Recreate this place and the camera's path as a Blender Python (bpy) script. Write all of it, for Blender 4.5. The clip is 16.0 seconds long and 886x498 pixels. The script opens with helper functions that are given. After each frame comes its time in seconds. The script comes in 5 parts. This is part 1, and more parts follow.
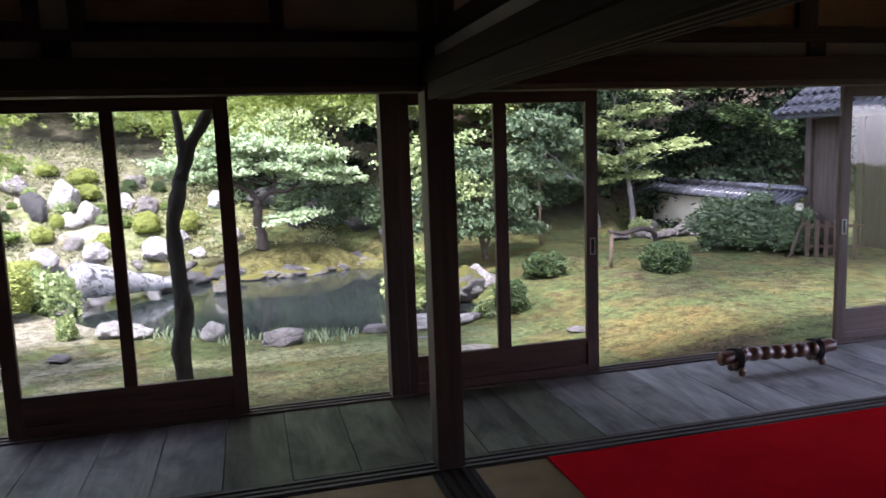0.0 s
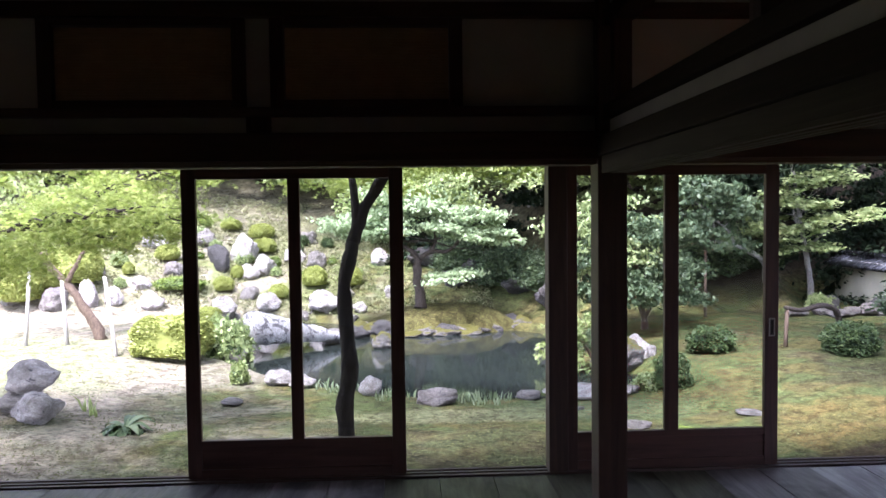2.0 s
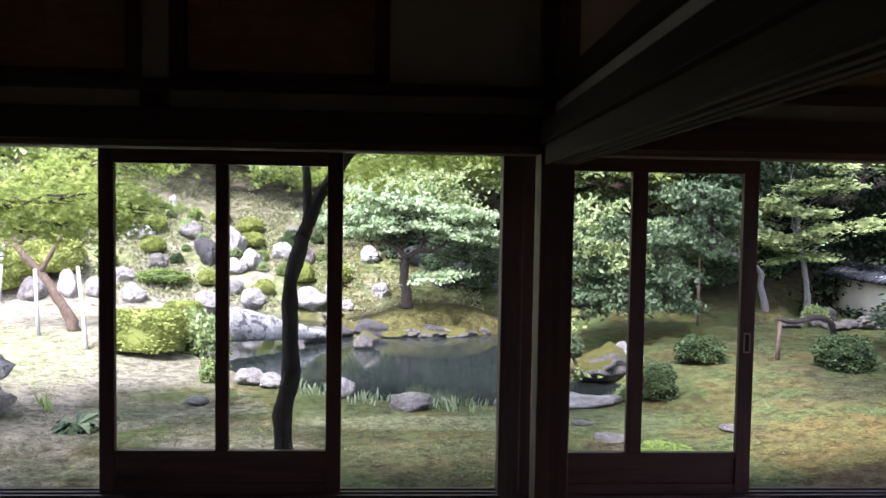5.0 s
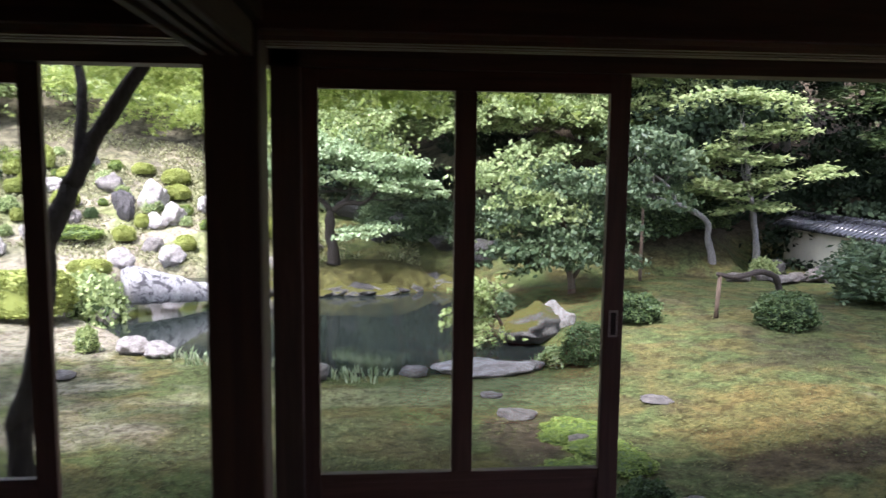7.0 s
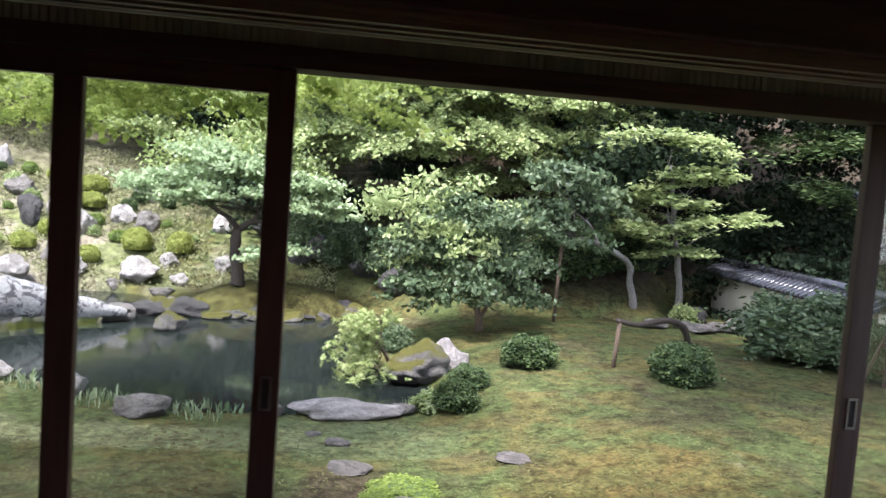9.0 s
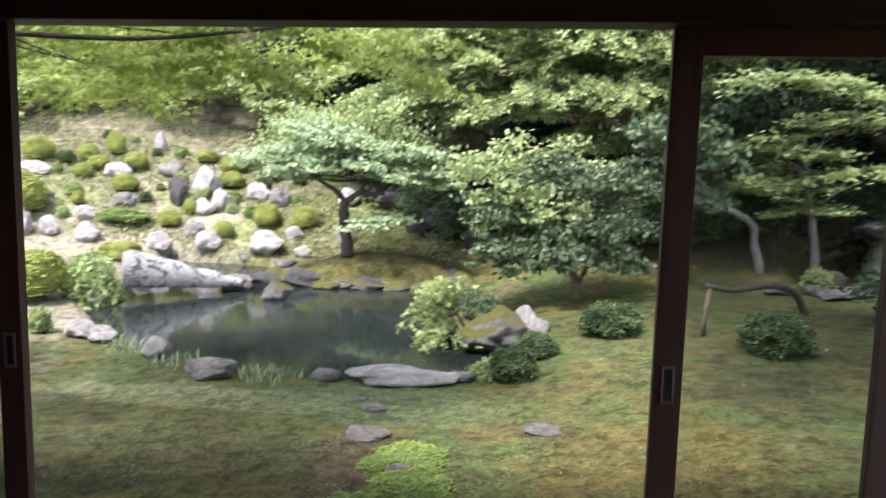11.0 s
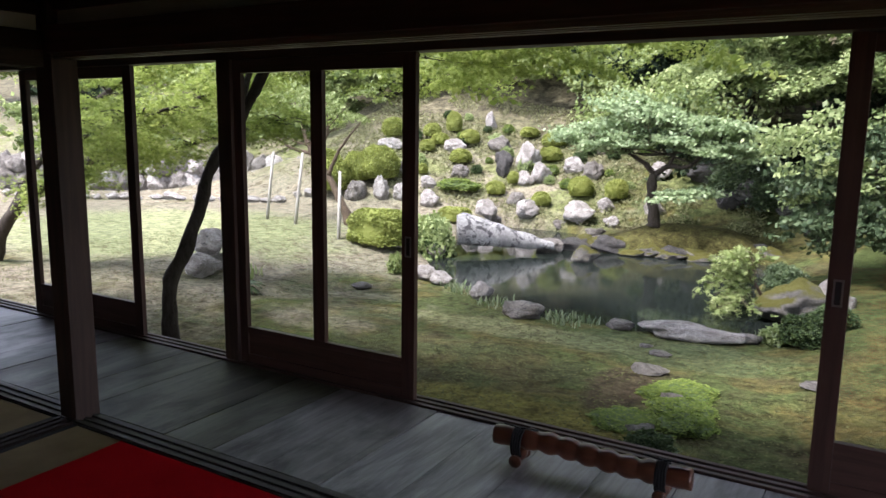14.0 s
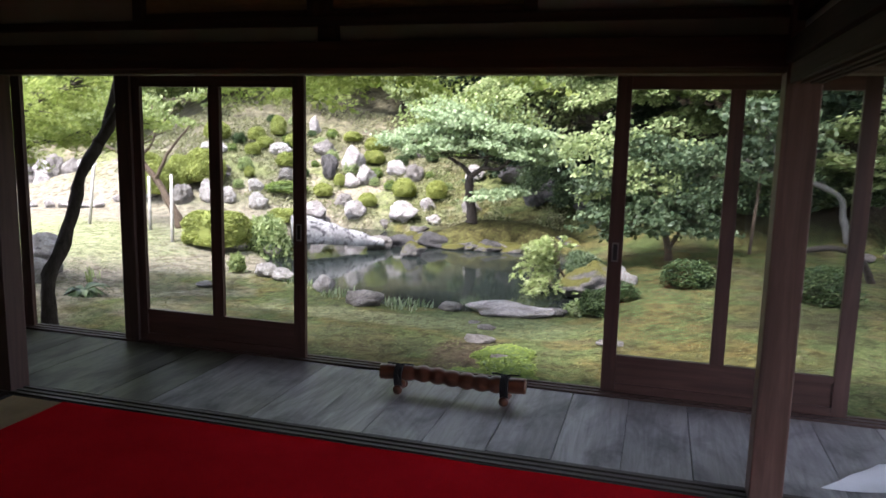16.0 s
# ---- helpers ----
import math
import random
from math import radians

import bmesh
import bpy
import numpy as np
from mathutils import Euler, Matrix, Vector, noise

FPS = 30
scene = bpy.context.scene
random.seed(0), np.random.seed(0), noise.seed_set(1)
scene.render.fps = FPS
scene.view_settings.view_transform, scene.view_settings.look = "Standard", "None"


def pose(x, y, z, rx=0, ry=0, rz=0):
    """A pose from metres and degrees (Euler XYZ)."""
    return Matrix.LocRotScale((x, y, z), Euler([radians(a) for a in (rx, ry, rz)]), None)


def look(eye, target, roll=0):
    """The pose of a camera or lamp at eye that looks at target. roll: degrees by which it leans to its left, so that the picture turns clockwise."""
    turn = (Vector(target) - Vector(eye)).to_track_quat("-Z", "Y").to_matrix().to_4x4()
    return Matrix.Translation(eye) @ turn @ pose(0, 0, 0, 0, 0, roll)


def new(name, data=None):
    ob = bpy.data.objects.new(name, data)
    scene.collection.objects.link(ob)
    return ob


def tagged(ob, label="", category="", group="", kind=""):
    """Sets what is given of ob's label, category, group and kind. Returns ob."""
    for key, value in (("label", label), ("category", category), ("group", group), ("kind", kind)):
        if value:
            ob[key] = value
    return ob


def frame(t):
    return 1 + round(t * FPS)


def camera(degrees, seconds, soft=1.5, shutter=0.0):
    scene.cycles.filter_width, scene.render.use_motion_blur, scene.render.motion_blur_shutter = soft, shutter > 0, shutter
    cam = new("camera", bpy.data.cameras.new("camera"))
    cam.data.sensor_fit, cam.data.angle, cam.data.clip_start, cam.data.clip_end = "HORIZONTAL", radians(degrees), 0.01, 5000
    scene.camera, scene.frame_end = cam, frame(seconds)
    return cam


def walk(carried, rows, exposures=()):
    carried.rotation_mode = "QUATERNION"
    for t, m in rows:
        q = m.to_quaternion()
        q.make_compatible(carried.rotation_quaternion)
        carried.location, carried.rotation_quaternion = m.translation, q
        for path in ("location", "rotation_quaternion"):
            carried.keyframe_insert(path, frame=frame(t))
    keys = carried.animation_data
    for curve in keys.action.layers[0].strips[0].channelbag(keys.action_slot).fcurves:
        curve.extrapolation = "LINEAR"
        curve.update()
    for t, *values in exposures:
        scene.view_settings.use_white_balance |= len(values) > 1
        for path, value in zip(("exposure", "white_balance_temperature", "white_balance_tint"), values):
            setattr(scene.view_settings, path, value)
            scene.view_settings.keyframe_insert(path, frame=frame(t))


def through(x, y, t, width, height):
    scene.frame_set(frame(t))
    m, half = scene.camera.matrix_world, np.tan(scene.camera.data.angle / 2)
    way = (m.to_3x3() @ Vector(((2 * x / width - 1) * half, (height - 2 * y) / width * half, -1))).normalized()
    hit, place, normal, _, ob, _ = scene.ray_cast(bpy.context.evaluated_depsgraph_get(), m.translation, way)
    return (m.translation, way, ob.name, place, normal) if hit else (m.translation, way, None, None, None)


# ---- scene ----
cam = camera(62.0, 16.0, shutter=0.5)

PATH = [
    (0, (0.985, -4.17, 1.428), (1.485, -2.251, 1.164), -2.1),
    (0.5, (0.975, -4.146, 1.423), (1.393, -2.203, 1.198), -2.1),
    (1, (0.978, -4.138, 1.438), (1.287, -2.17, 1.258), -1.7),
    (1.5, (0.959, -4.129, 1.463), (1.143, -2.142, 1.329), -1.1),
    (2, (0.929, -4.149, 1.473), (1.027, -2.153, 1.383), -0.7),
    (2.5, (0.935, -4.139, 1.47), (1.018, -2.141, 1.411), -0.2),
    (3, (0.952, -4.123, 1.471), (1.035, -2.125, 1.44), -0.2),
    (5.5, (1.39, -3.57, 1.448), (1.486, -1.576, 1.33), 1.2),
    (6, (1.586, -3.304, 1.452), (1.695, -1.312, 1.303), 1.1),
    (6.5, (1.9, -3.055, 1.442), (2.022, -1.067, 1.253), 0.6),
    (7, (2.118, -2.784, 1.406), (2.287, -0.803, 1.187), 0.6),
    (7.5, (2.339, -2.524, 1.42), (2.577, -0.55, 1.206), 1.5),
    (8, (2.629, -2.328, 1.449), (2.924, -0.355, 1.306), 3.4),
    (10.5, (4.213, -2.126, 1.399), (4.201, -0.133, 1.234), 3.4),
    (11, (4.518, -2.011, 1.41), (4.303, -0.038, 1.165), 1.5),
    (11.5, (4.708, -1.973, 1.409), (4.223, -0.062, 1.077), 1.8),
    (12, (4.937, -2.133, 1.37), (4.162, -0.335, 0.96), -0.3),
    (12.5, (5.003, -2.322, 1.38), (4.098, -0.588, 0.959), -1.6),
    (13, (5.005, -2.563, 1.385), (4.041, -0.853, 1.001), -1.2),
    (13.5, (5.0, -2.823, 1.405), (3.985, -1.137, 1.052), -0.3),
    (14, (5.025, -3.081, 1.404), (4.021, -1.383, 1.079), 0.8),
    (14.5, (4.98, -3.327, 1.412), (4.114, -1.553, 1.094), 2.0),
    (15, (4.991, -3.562, 1.409), (4.247, -1.736, 1.075), 1.6),
    (15.5, (5.113, -3.855, 1.409), (4.473, -1.994, 1.055), 1.3),
    (16, (5.136, -4.115, 1.43), (4.584, -2.218, 1.123), 1.3),
]
walk(cam, [(t, look(eye, target, roll)) for t, eye, target, roll in PATH],
     [(0, 3.32, 5700, 30), (3, 3.33, 5550, 30), (5.5, 3.1, 5650, 27), (7, 2.98, 5750, 24), (8, 2.95, 5800, 22), (11, 2.78, 6000, 19), (12.5, 2.4, 6100, 19), (14.5, 2.4, 6000, 20), (16, 2.75, 5950, 22)])

# ---- world and sun ----
world = bpy.data.worlds.new("sky")
scene.world = world
world.use_nodes = True
wn = world.node_tree.nodes
sky = wn.new("ShaderNodeTexSky")
sky.sky_type, sky.sun_disc = "NISHITA", False
sky.sun_elevation, sky.sun_rotation = radians(62), radians(200)
haze = wn.new("ShaderNodeHueSaturation")      # thin cloud takes most of the blue out of the sky
haze.inputs["Saturation"].default_value = 0.38
world.node_tree.links.new(sky.outputs[0], haze.inputs["Color"])
world.node_tree.links.new(haze.outputs[0], wn["Background"].inputs[0])
wn["Background"].inputs[1].default_value = 0.15
sun = new("sun", bpy.data.lights.new("sun", "SUN"))
sun.data.energy, sun.data.angle, sun.data.color = 2.3, radians(14), (1.0, 0.95, 0.88)
sun.matrix_world = look((-3.6, -6.5, 14), (0, 0, 0))


# ---- materials ----
def material(name, rough=0.7, metallic=0.0, spec=0.5):
    m = bpy.data.materials.new(name)
    m.use_nodes = True
    b = m.node_tree.nodes["Principled BSDF"]
    b.inputs["Roughness"].default_value = rough
    b.inputs["Metallic"].default_value = metallic
    b.inputs["Specular IOR Level"].default_value = spec
    return m, m.node_tree.nodes, m.node_tree.links, b


def coords(nodes, links, scale=(1, 1, 1), shuffle=False, world_space=False):
    """Object coordinates, scaled; shuffled from object to object if asked."""
    if world_space:
        src = nodes.new("ShaderNodeNewGeometry").outputs["Position"]
    else:
        src = nodes.new("ShaderNodeTexCoord").outputs["Object"]
    mp = nodes.new("ShaderNodeMapping")
    mp.inputs["Scale"].default_value = scale
    links.new(src, mp.inputs[0])
    if shuffle:
        info = nodes.new("ShaderNodeObjectInfo")
        mul = nodes.new("ShaderNodeVectorMath")
        mul.operation = "MULTIPLY"
        mul.inputs[1].default_value = (37.0, 19.0, 53.0)
        comb = nodes.new("ShaderNodeCombineXYZ")
        for i in range(3):
            links.new(info.outputs["Random"], comb.inputs[i])
        links.new(comb.outputs[0], mul.inputs[0])
        links.new(mul.outputs[0], mp.inputs["Location"])
    return mp.outputs[0]


def noise_tex(nodes, links, vec, scale, detail=6, rough=0.6, distort=0.0):
    n = nodes.new("ShaderNodeTexNoise")
    n.inputs["Scale"].default_value, n.inputs["Detail"].default_value = scale, detail
    n.inputs["Roughness"].default_value, n.inputs["Distortion"].default_value = rough, distort
    links.new(vec, n.inputs["Vector"])
    return n.outputs["Fac"]


def ramp(nodes, links, fac, stops):
    r = nodes.new("ShaderNodeValToRGB")
    el = r.color_ramp.elements
    while len(el) < len(stops):
        el.new(0.5)
    for e, (p, c) in zip(el, stops):
        e.position, e.color = p, (*c, 1)
    links.new(fac, r.inputs[0])
    return r.outputs[0]


def mix(nodes, links, fac, a, b, mode="MIX"):
    m = nodes.new("ShaderNodeMix")
    m.data_type, m.blend_type = "RGBA", mode
    for i, v in ((0, fac), (6, a), (7, b)):
        if isinstance(v, (int, float)):
            m.inputs[i].default_value = v
        elif isinstance(v, tuple):
            m.inputs[i].default_value = (*v, 1)
        else:
            links.new(v, m.inputs[i])
    return m.outputs[2]


def bump(nodes, links, b, height, strength, distance=0.01):
    n = nodes.new("ShaderNodeBump")
    n.inputs["Strength"].default_value, n.inputs["Distance"].default_value = strength, distance
    links.new(height, n.inputs["Height"])
    links.new(n.outputs[0], b.inputs["Normal"])


def wood(name, dark, light, axis, rough=0.55, spec=0.4, bumpy=0.25):
    m, n, l, b = material(name, rough, 0, spec)
    s = [22.0, 22.0, 22.0]
    s[axis] = 1.3
    v = coords(n, l, tuple(s), True)
    grain = noise_tex(n, l, v, 1.0, 8, 0.65, 0.6)
    v2 = coords(n, l, (2.2, 2.2, 2.2), True)
    stain = noise_tex(n, l, v2, 1.0, 5)
    c = ramp(n, l, grain, [(0.3, dark), (0.7, light)])
    c = mix(n, l, ramp(n, l, stain, [(0.35, (0.25, 0.25, 0.25)), (0.7, (0, 0, 0))]), c, tuple(0.55 * x for x in dark))
    l.new(c, b.inputs["Base Color"])
    bump(n, l, b, grain, bumpy, 0.004)
    return m


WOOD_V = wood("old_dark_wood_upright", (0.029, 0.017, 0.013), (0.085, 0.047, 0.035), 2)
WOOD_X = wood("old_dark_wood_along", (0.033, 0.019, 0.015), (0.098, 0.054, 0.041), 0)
# across copy of the wood, darkened so its colour holds the rooms' shade
WOOD_Y = wood("old_wood_across_shaded", (0.011, 0.006, 0.004), (0.032, 0.018, 0.012), 1, 0.75, 0.15)
DOOR_V = wood("red_brown_door_wood", (0.037, 0.017, 0.012), (0.100, 0.048, 0.038), 2, 0.5)
DOOR_X = wood("red_brown_panel_wood", (0.042, 0.019, 0.014), (0.118, 0.059, 0.047), 0, 0.4)
POST_V = wood("worn_lit_post_wood", (0.075, 0.042, 0.033), (0.225, 0.128, 0.102), 2, 0.5)
SILL_WOOD = wood("worn_grey_sill_wood", (0.05, 0.044, 0.036), (0.125, 0.112, 0.096), 0, 0.6, 0.25)
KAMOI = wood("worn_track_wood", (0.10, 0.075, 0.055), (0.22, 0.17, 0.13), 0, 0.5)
# track wood again, with the dimness between the rooms in its colour
KAMOI_Y = wood("worn_track_wood_across_shaded", (0.022, 0.015, 0.011), (0.060, 0.043, 0.032), 1, 0.7, 0.2)
REED = wood("pale_split_reed", (0.30, 0.28, 0.24), (0.52, 0.49, 0.43), 2, 0.75, 0.2)
# gate and fence woods are darkened to hold the shade at the right
GATE_WOOD = wood("weathered_gate_wood_shaded", (0.028, 0.022, 0.017), (0.075, 0.060, 0.046), 2, 0.8, 0.2)
FENCE_WOOD = wood("brown_fence_wood_shaded", (0.022, 0.015, 0.010), (0.06, 0.042, 0.028), 2, 0.85, 0.15)
POLE = wood("bleached_pole_wood", (0.24, 0.22, 0.19), (0.48, 0.45, 0.40), 2, 0.85, 0.2)
CARVED = wood("varnished_red_brown_wood", (0.068, 0.021, 0.011), (0.186, 0.068, 0.034), 0, 0.28, 0.6, 0.1)


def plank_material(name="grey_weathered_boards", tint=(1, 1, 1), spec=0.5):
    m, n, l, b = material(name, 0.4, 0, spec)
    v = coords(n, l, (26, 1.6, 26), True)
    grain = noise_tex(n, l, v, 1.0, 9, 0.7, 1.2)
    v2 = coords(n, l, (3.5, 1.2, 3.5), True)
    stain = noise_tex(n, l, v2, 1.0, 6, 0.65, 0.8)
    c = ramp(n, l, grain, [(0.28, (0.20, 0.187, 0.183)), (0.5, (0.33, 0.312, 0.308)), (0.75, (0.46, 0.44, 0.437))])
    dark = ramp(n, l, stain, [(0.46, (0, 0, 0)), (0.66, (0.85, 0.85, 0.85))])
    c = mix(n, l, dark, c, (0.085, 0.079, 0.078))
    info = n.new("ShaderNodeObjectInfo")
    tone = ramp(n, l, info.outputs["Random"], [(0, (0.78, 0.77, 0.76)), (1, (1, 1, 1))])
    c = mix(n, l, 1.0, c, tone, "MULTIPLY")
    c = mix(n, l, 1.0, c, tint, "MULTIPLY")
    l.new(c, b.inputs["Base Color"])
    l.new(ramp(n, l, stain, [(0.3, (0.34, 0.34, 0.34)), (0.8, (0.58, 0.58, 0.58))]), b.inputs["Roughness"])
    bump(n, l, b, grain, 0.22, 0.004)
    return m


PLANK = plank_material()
# same boards tinted: dimmer light and green garden reflection put into the colour
PLANK_DIM = plank_material("dimmed_grey_boards", (0.62, 0.60, 0.58), 0.25)
PLANK_SHADE = plank_material("shade_tinted_boards", (0.33, 0.345, 0.225), 0.12)


def plaster_material(name, colour, rough=0.9):
    m, n, l, b = material(name, rough, 0, 0.2)
    v = coords(n, l, world_space=True)
    big = noise_tex(n, l, v, 1.7, 5)
    fine = noise_tex(n, l, v, 60, 4)
    c = ramp(n, l, big, [(0.3, tuple(0.72 * x for x in colour)), (0.7, colour)])
    l.new(c, b.inputs["Base Color"])
    bump(n, l, b, fine, 0.3, 0.003)
    return m


PLASTER = plaster_material("aged_grey_plaster", (0.44, 0.41, 0.37))
WHITE_WALL = plaster_material("stained_white_plaster", (0.64, 0.60, 0.46))
PAPER = plaster_material("white_sheet", (0.8, 0.8, 0.8))


def tatami_material():
    m, n, l, b = material("old_tatami", 0.9, 0, 0.05)
    v = coords(n, l, (1, 1, 1), world_space=True)
    w = n.new("ShaderNodeTexWave")
    w.bands_direction, w.inputs["Scale"].default_value = "Y", 55
    w.inputs["Distortion"].default_value = 1.0
    l.new(v, w.inputs["Vector"])
    s = noise_tex(n, l, v, 3.0, 6)
    c = ramp(n, l, s, [(0.3, (0.22, 0.16, 0.085)), (0.7, (0.34, 0.26, 0.14))])
    l.new(c, b.inputs["Base Color"])
    bump(n, l, b, w.outputs["Fac"], 0.3, 0.002)
    return m


TATAMI = tatami_material()


def carpet_material():
    m, n, l, b = material("red_felt", 1.0, 0, 0.0)
    v = coords(n, l, world_space=True)
    s = noise_tex(n, l, v, 2.2, 5)
    f = noise_tex(n, l, v, 240, 3)
    c = ramp(n, l, s, [(0.3, (0.36, 0.008, 0.012)), (0.7, (0.50, 0.011, 0.016))])
    c = mix(n, l, ramp(n, l, f, [(0.35, (0.3, 0.3, 0.3)), (0.65, (0, 0, 0))]), c, (0.25, 0.006, 0.01))
    l.new(c, b.inputs["Base Color"])
    bump(n, l, b, f, 0.5, 0.003)
    return m


FELT = carpet_material()


def glass_material():
    m, n, l, b = material("old_window_glass", 0.0)
    for x in list(n):
        if x.type != "OUTPUT_MATERIAL":
            n.remove(x)
    out = [x for x in n if x.type == "OUTPUT_MATERIAL"][0]
    clear, gloss, mx = n.new("ShaderNodeBsdfTransparent"), n.new("ShaderNodeBsdfGlossy"), n.new("ShaderNodeMixShader")
    clear.inputs[0].default_value = (0.86, 0.885, 0.87, 1)
    gloss.inputs["Roughness"].default_value = 0.02
    fr = n.new("ShaderNodeFresnel")
    fr.inputs[0].default_value = 1.75
    v = coords(n, l, world_space=True)
    nz = noise_tex(n, l, v, 3.0, 2)
    bp = n.new("ShaderNodeBump")
    bp.inputs["Strength"].default_value, bp.inputs["Distance"].default_value = 0.06, 0.02
    l.new(nz, bp.inputs["Height"])
    l.new(bp.outputs[0], gloss.inputs["Normal"])
    l.new(fr.outputs[0], mx.inputs[0])
    l.new(clear.outputs[0], mx.inputs[1])
    l.new(gloss.outputs[0], mx.inputs[2])
    l.new(mx.outputs[0], out.inputs[0])
    return m


GLASS = glass_material()


def plain(name, colour, rough=0.6, metallic=0.0, wear=0.25):
    m, n, l, b = material(name, rough, metallic)
    v = coords(n, l, shuffle=True)
    s = noise_tex(n, l, v, 14, 5)
    c = ramp(n, l, s, [(0.3, tuple((1 - wear) * x for x in colour)), (0.7, colour)])
    l.new(c, b.inputs["Base Color"])
    bump(n, l, b, s, 0.15, 0.003)
    return m


BRASS = plain("tarnished_metal", (0.30, 0.29, 0.27), 0.35, 0.9)
CORD = plain("black_cord", (0.012, 0.011, 0.012), 0.8)
BAMBOO = plain("dark_bamboo_slats", (0.42, 0.27, 0.14), 0.6)


def tile_material():
    m, n, l, b = material("glazed_grey_roof_tile", 0.3, 0, 0.5)
    v = coords(n, l, shuffle=True)
    s = noise_tex(n, l, v, 5, 6)
    c = ramp(n, l, s, [(0.3, (0.014, 0.0145, 0.017)), (0.7, (0.042, 0.044, 0.050))])
    l.new(c, b.inputs["Base Color"])
    l.new(ramp(n, l, s, [(0.3, (0.17, 0.17, 0.17)), (0.75, (0.34, 0.34, 0.34))]), b.inputs["Roughness"])
    return m


TILE = tile_material()


def rock_material(name, low, high, moss, moss_amount, lichen=0.62):
    m, n, l, b = material(name, 0.85, 0, 0.3)
    v = coords(n, l, shuffle=True)
    big = noise_tex(n, l, v, 3.2, 9, 0.7, 0.6)
    fine = noise_tex(n, l, v, 22.0, 8, 0.75)
    c = ramp(n, l, big, [(0.38, low), (0.62, high)])
    spots = ramp(n, l, noise_tex(n, l, v, 6.5, 5, 0.6, 0.8), [(lichen, (0, 0, 0)), (lichen + 0.06, (1, 1, 1))])
    c = mix(n, l, spots, c, (0.10, 0.095, 0.10))
    c = mix(n, l, ramp(n, l, fine, [(0.4, (0.5, 0.5, 0.5)), (0.62, (0, 0, 0))]), c, tuple(0.5 * x for x in low))
    geo = n.new("ShaderNodeNewGeometry")
    sep = n.new("ShaderNodeSeparateXYZ")
    l.new(geo.outputs["Normal"], sep.inputs[0])
    add = n.new("ShaderNodeMath")
    add.operation = "MULTIPLY"
    l.new(sep.outputs[2], add.inputs[0])
    l.new(noise_tex(n, l, v, 3.2, 6), add.inputs[1])
    fac = ramp(n, l, add.outputs[0], [(1 - moss_amount - 0.08, (0, 0, 0)), (min(1, 1 - moss_amount + 0.08), (1, 1, 1))])
    c = mix(n, l, fac, c, moss)
    l.new(c, b.inputs["Base Color"])
    bump(n, l, b, fine, 1.0, 0.12)
    return m


SLAB_ROCK = rock_material("white_spotted_slab", (0.34, 0.335, 0.315), (0.62, 0.61, 0.58), (0.2, 0.2, 0.1), 0.05, 0.525)
ROCK = rock_material("grey_garden_rock", (0.15, 0.135, 0.115), (0.37, 0.338, 0.295), (0.10, 0.12, 0.03), 0.28)
PALE_ROCK = rock_material("pale_lichened_rock", (0.30, 0.272, 0.24), (0.68, 0.635, 0.58), (0.2, 0.2, 0.1), 0.15)
DARK_ROCK = rock_material("dark_grey_rock", (0.05, 0.048, 0.045), (0.13, 0.12, 0.11), (0.05, 0.06, 0.02), 0.35)
MOSS_ROCK = rock_material("moss_covered_rock", (0.12, 0.115, 0.10), (0.27, 0.25, 0.22), (0.105, 0.10, 0.015), 0.75)


def patch(n, l, v, cx, cy, rx, ry, most):
    """Mask of an uneven round patch about a place on the ground."""
    mp = n.new("ShaderNodeMapping")
    mp.vector_type = "TEXTURE"
    mp.inputs["Location"].default_value = (cx, cy, -0.7)
    mp.inputs["Scale"].default_value = (rx, ry, 3.0)
    g = n.new("ShaderNodeTexGradient")
    g.gradient_type = "SPHERICAL"
    l.new(v, mp.inputs[0])
    l.new(mp.outputs[0], g.inputs[0])
    a = n.new("ShaderNodeMath")
    a.operation = "MULTIPLY_ADD"
    a.inputs[1].default_value = 0.75
    l.new(noise_tex(n, l, v, 2.3, 5, 0.65, 0.5), a.inputs[0])
    l.new(g.outputs["Fac"], a.inputs[2])
    return ramp(n, l, a.outputs[0], [(0.52, (0, 0, 0)), (0.78, (most, most, most))])


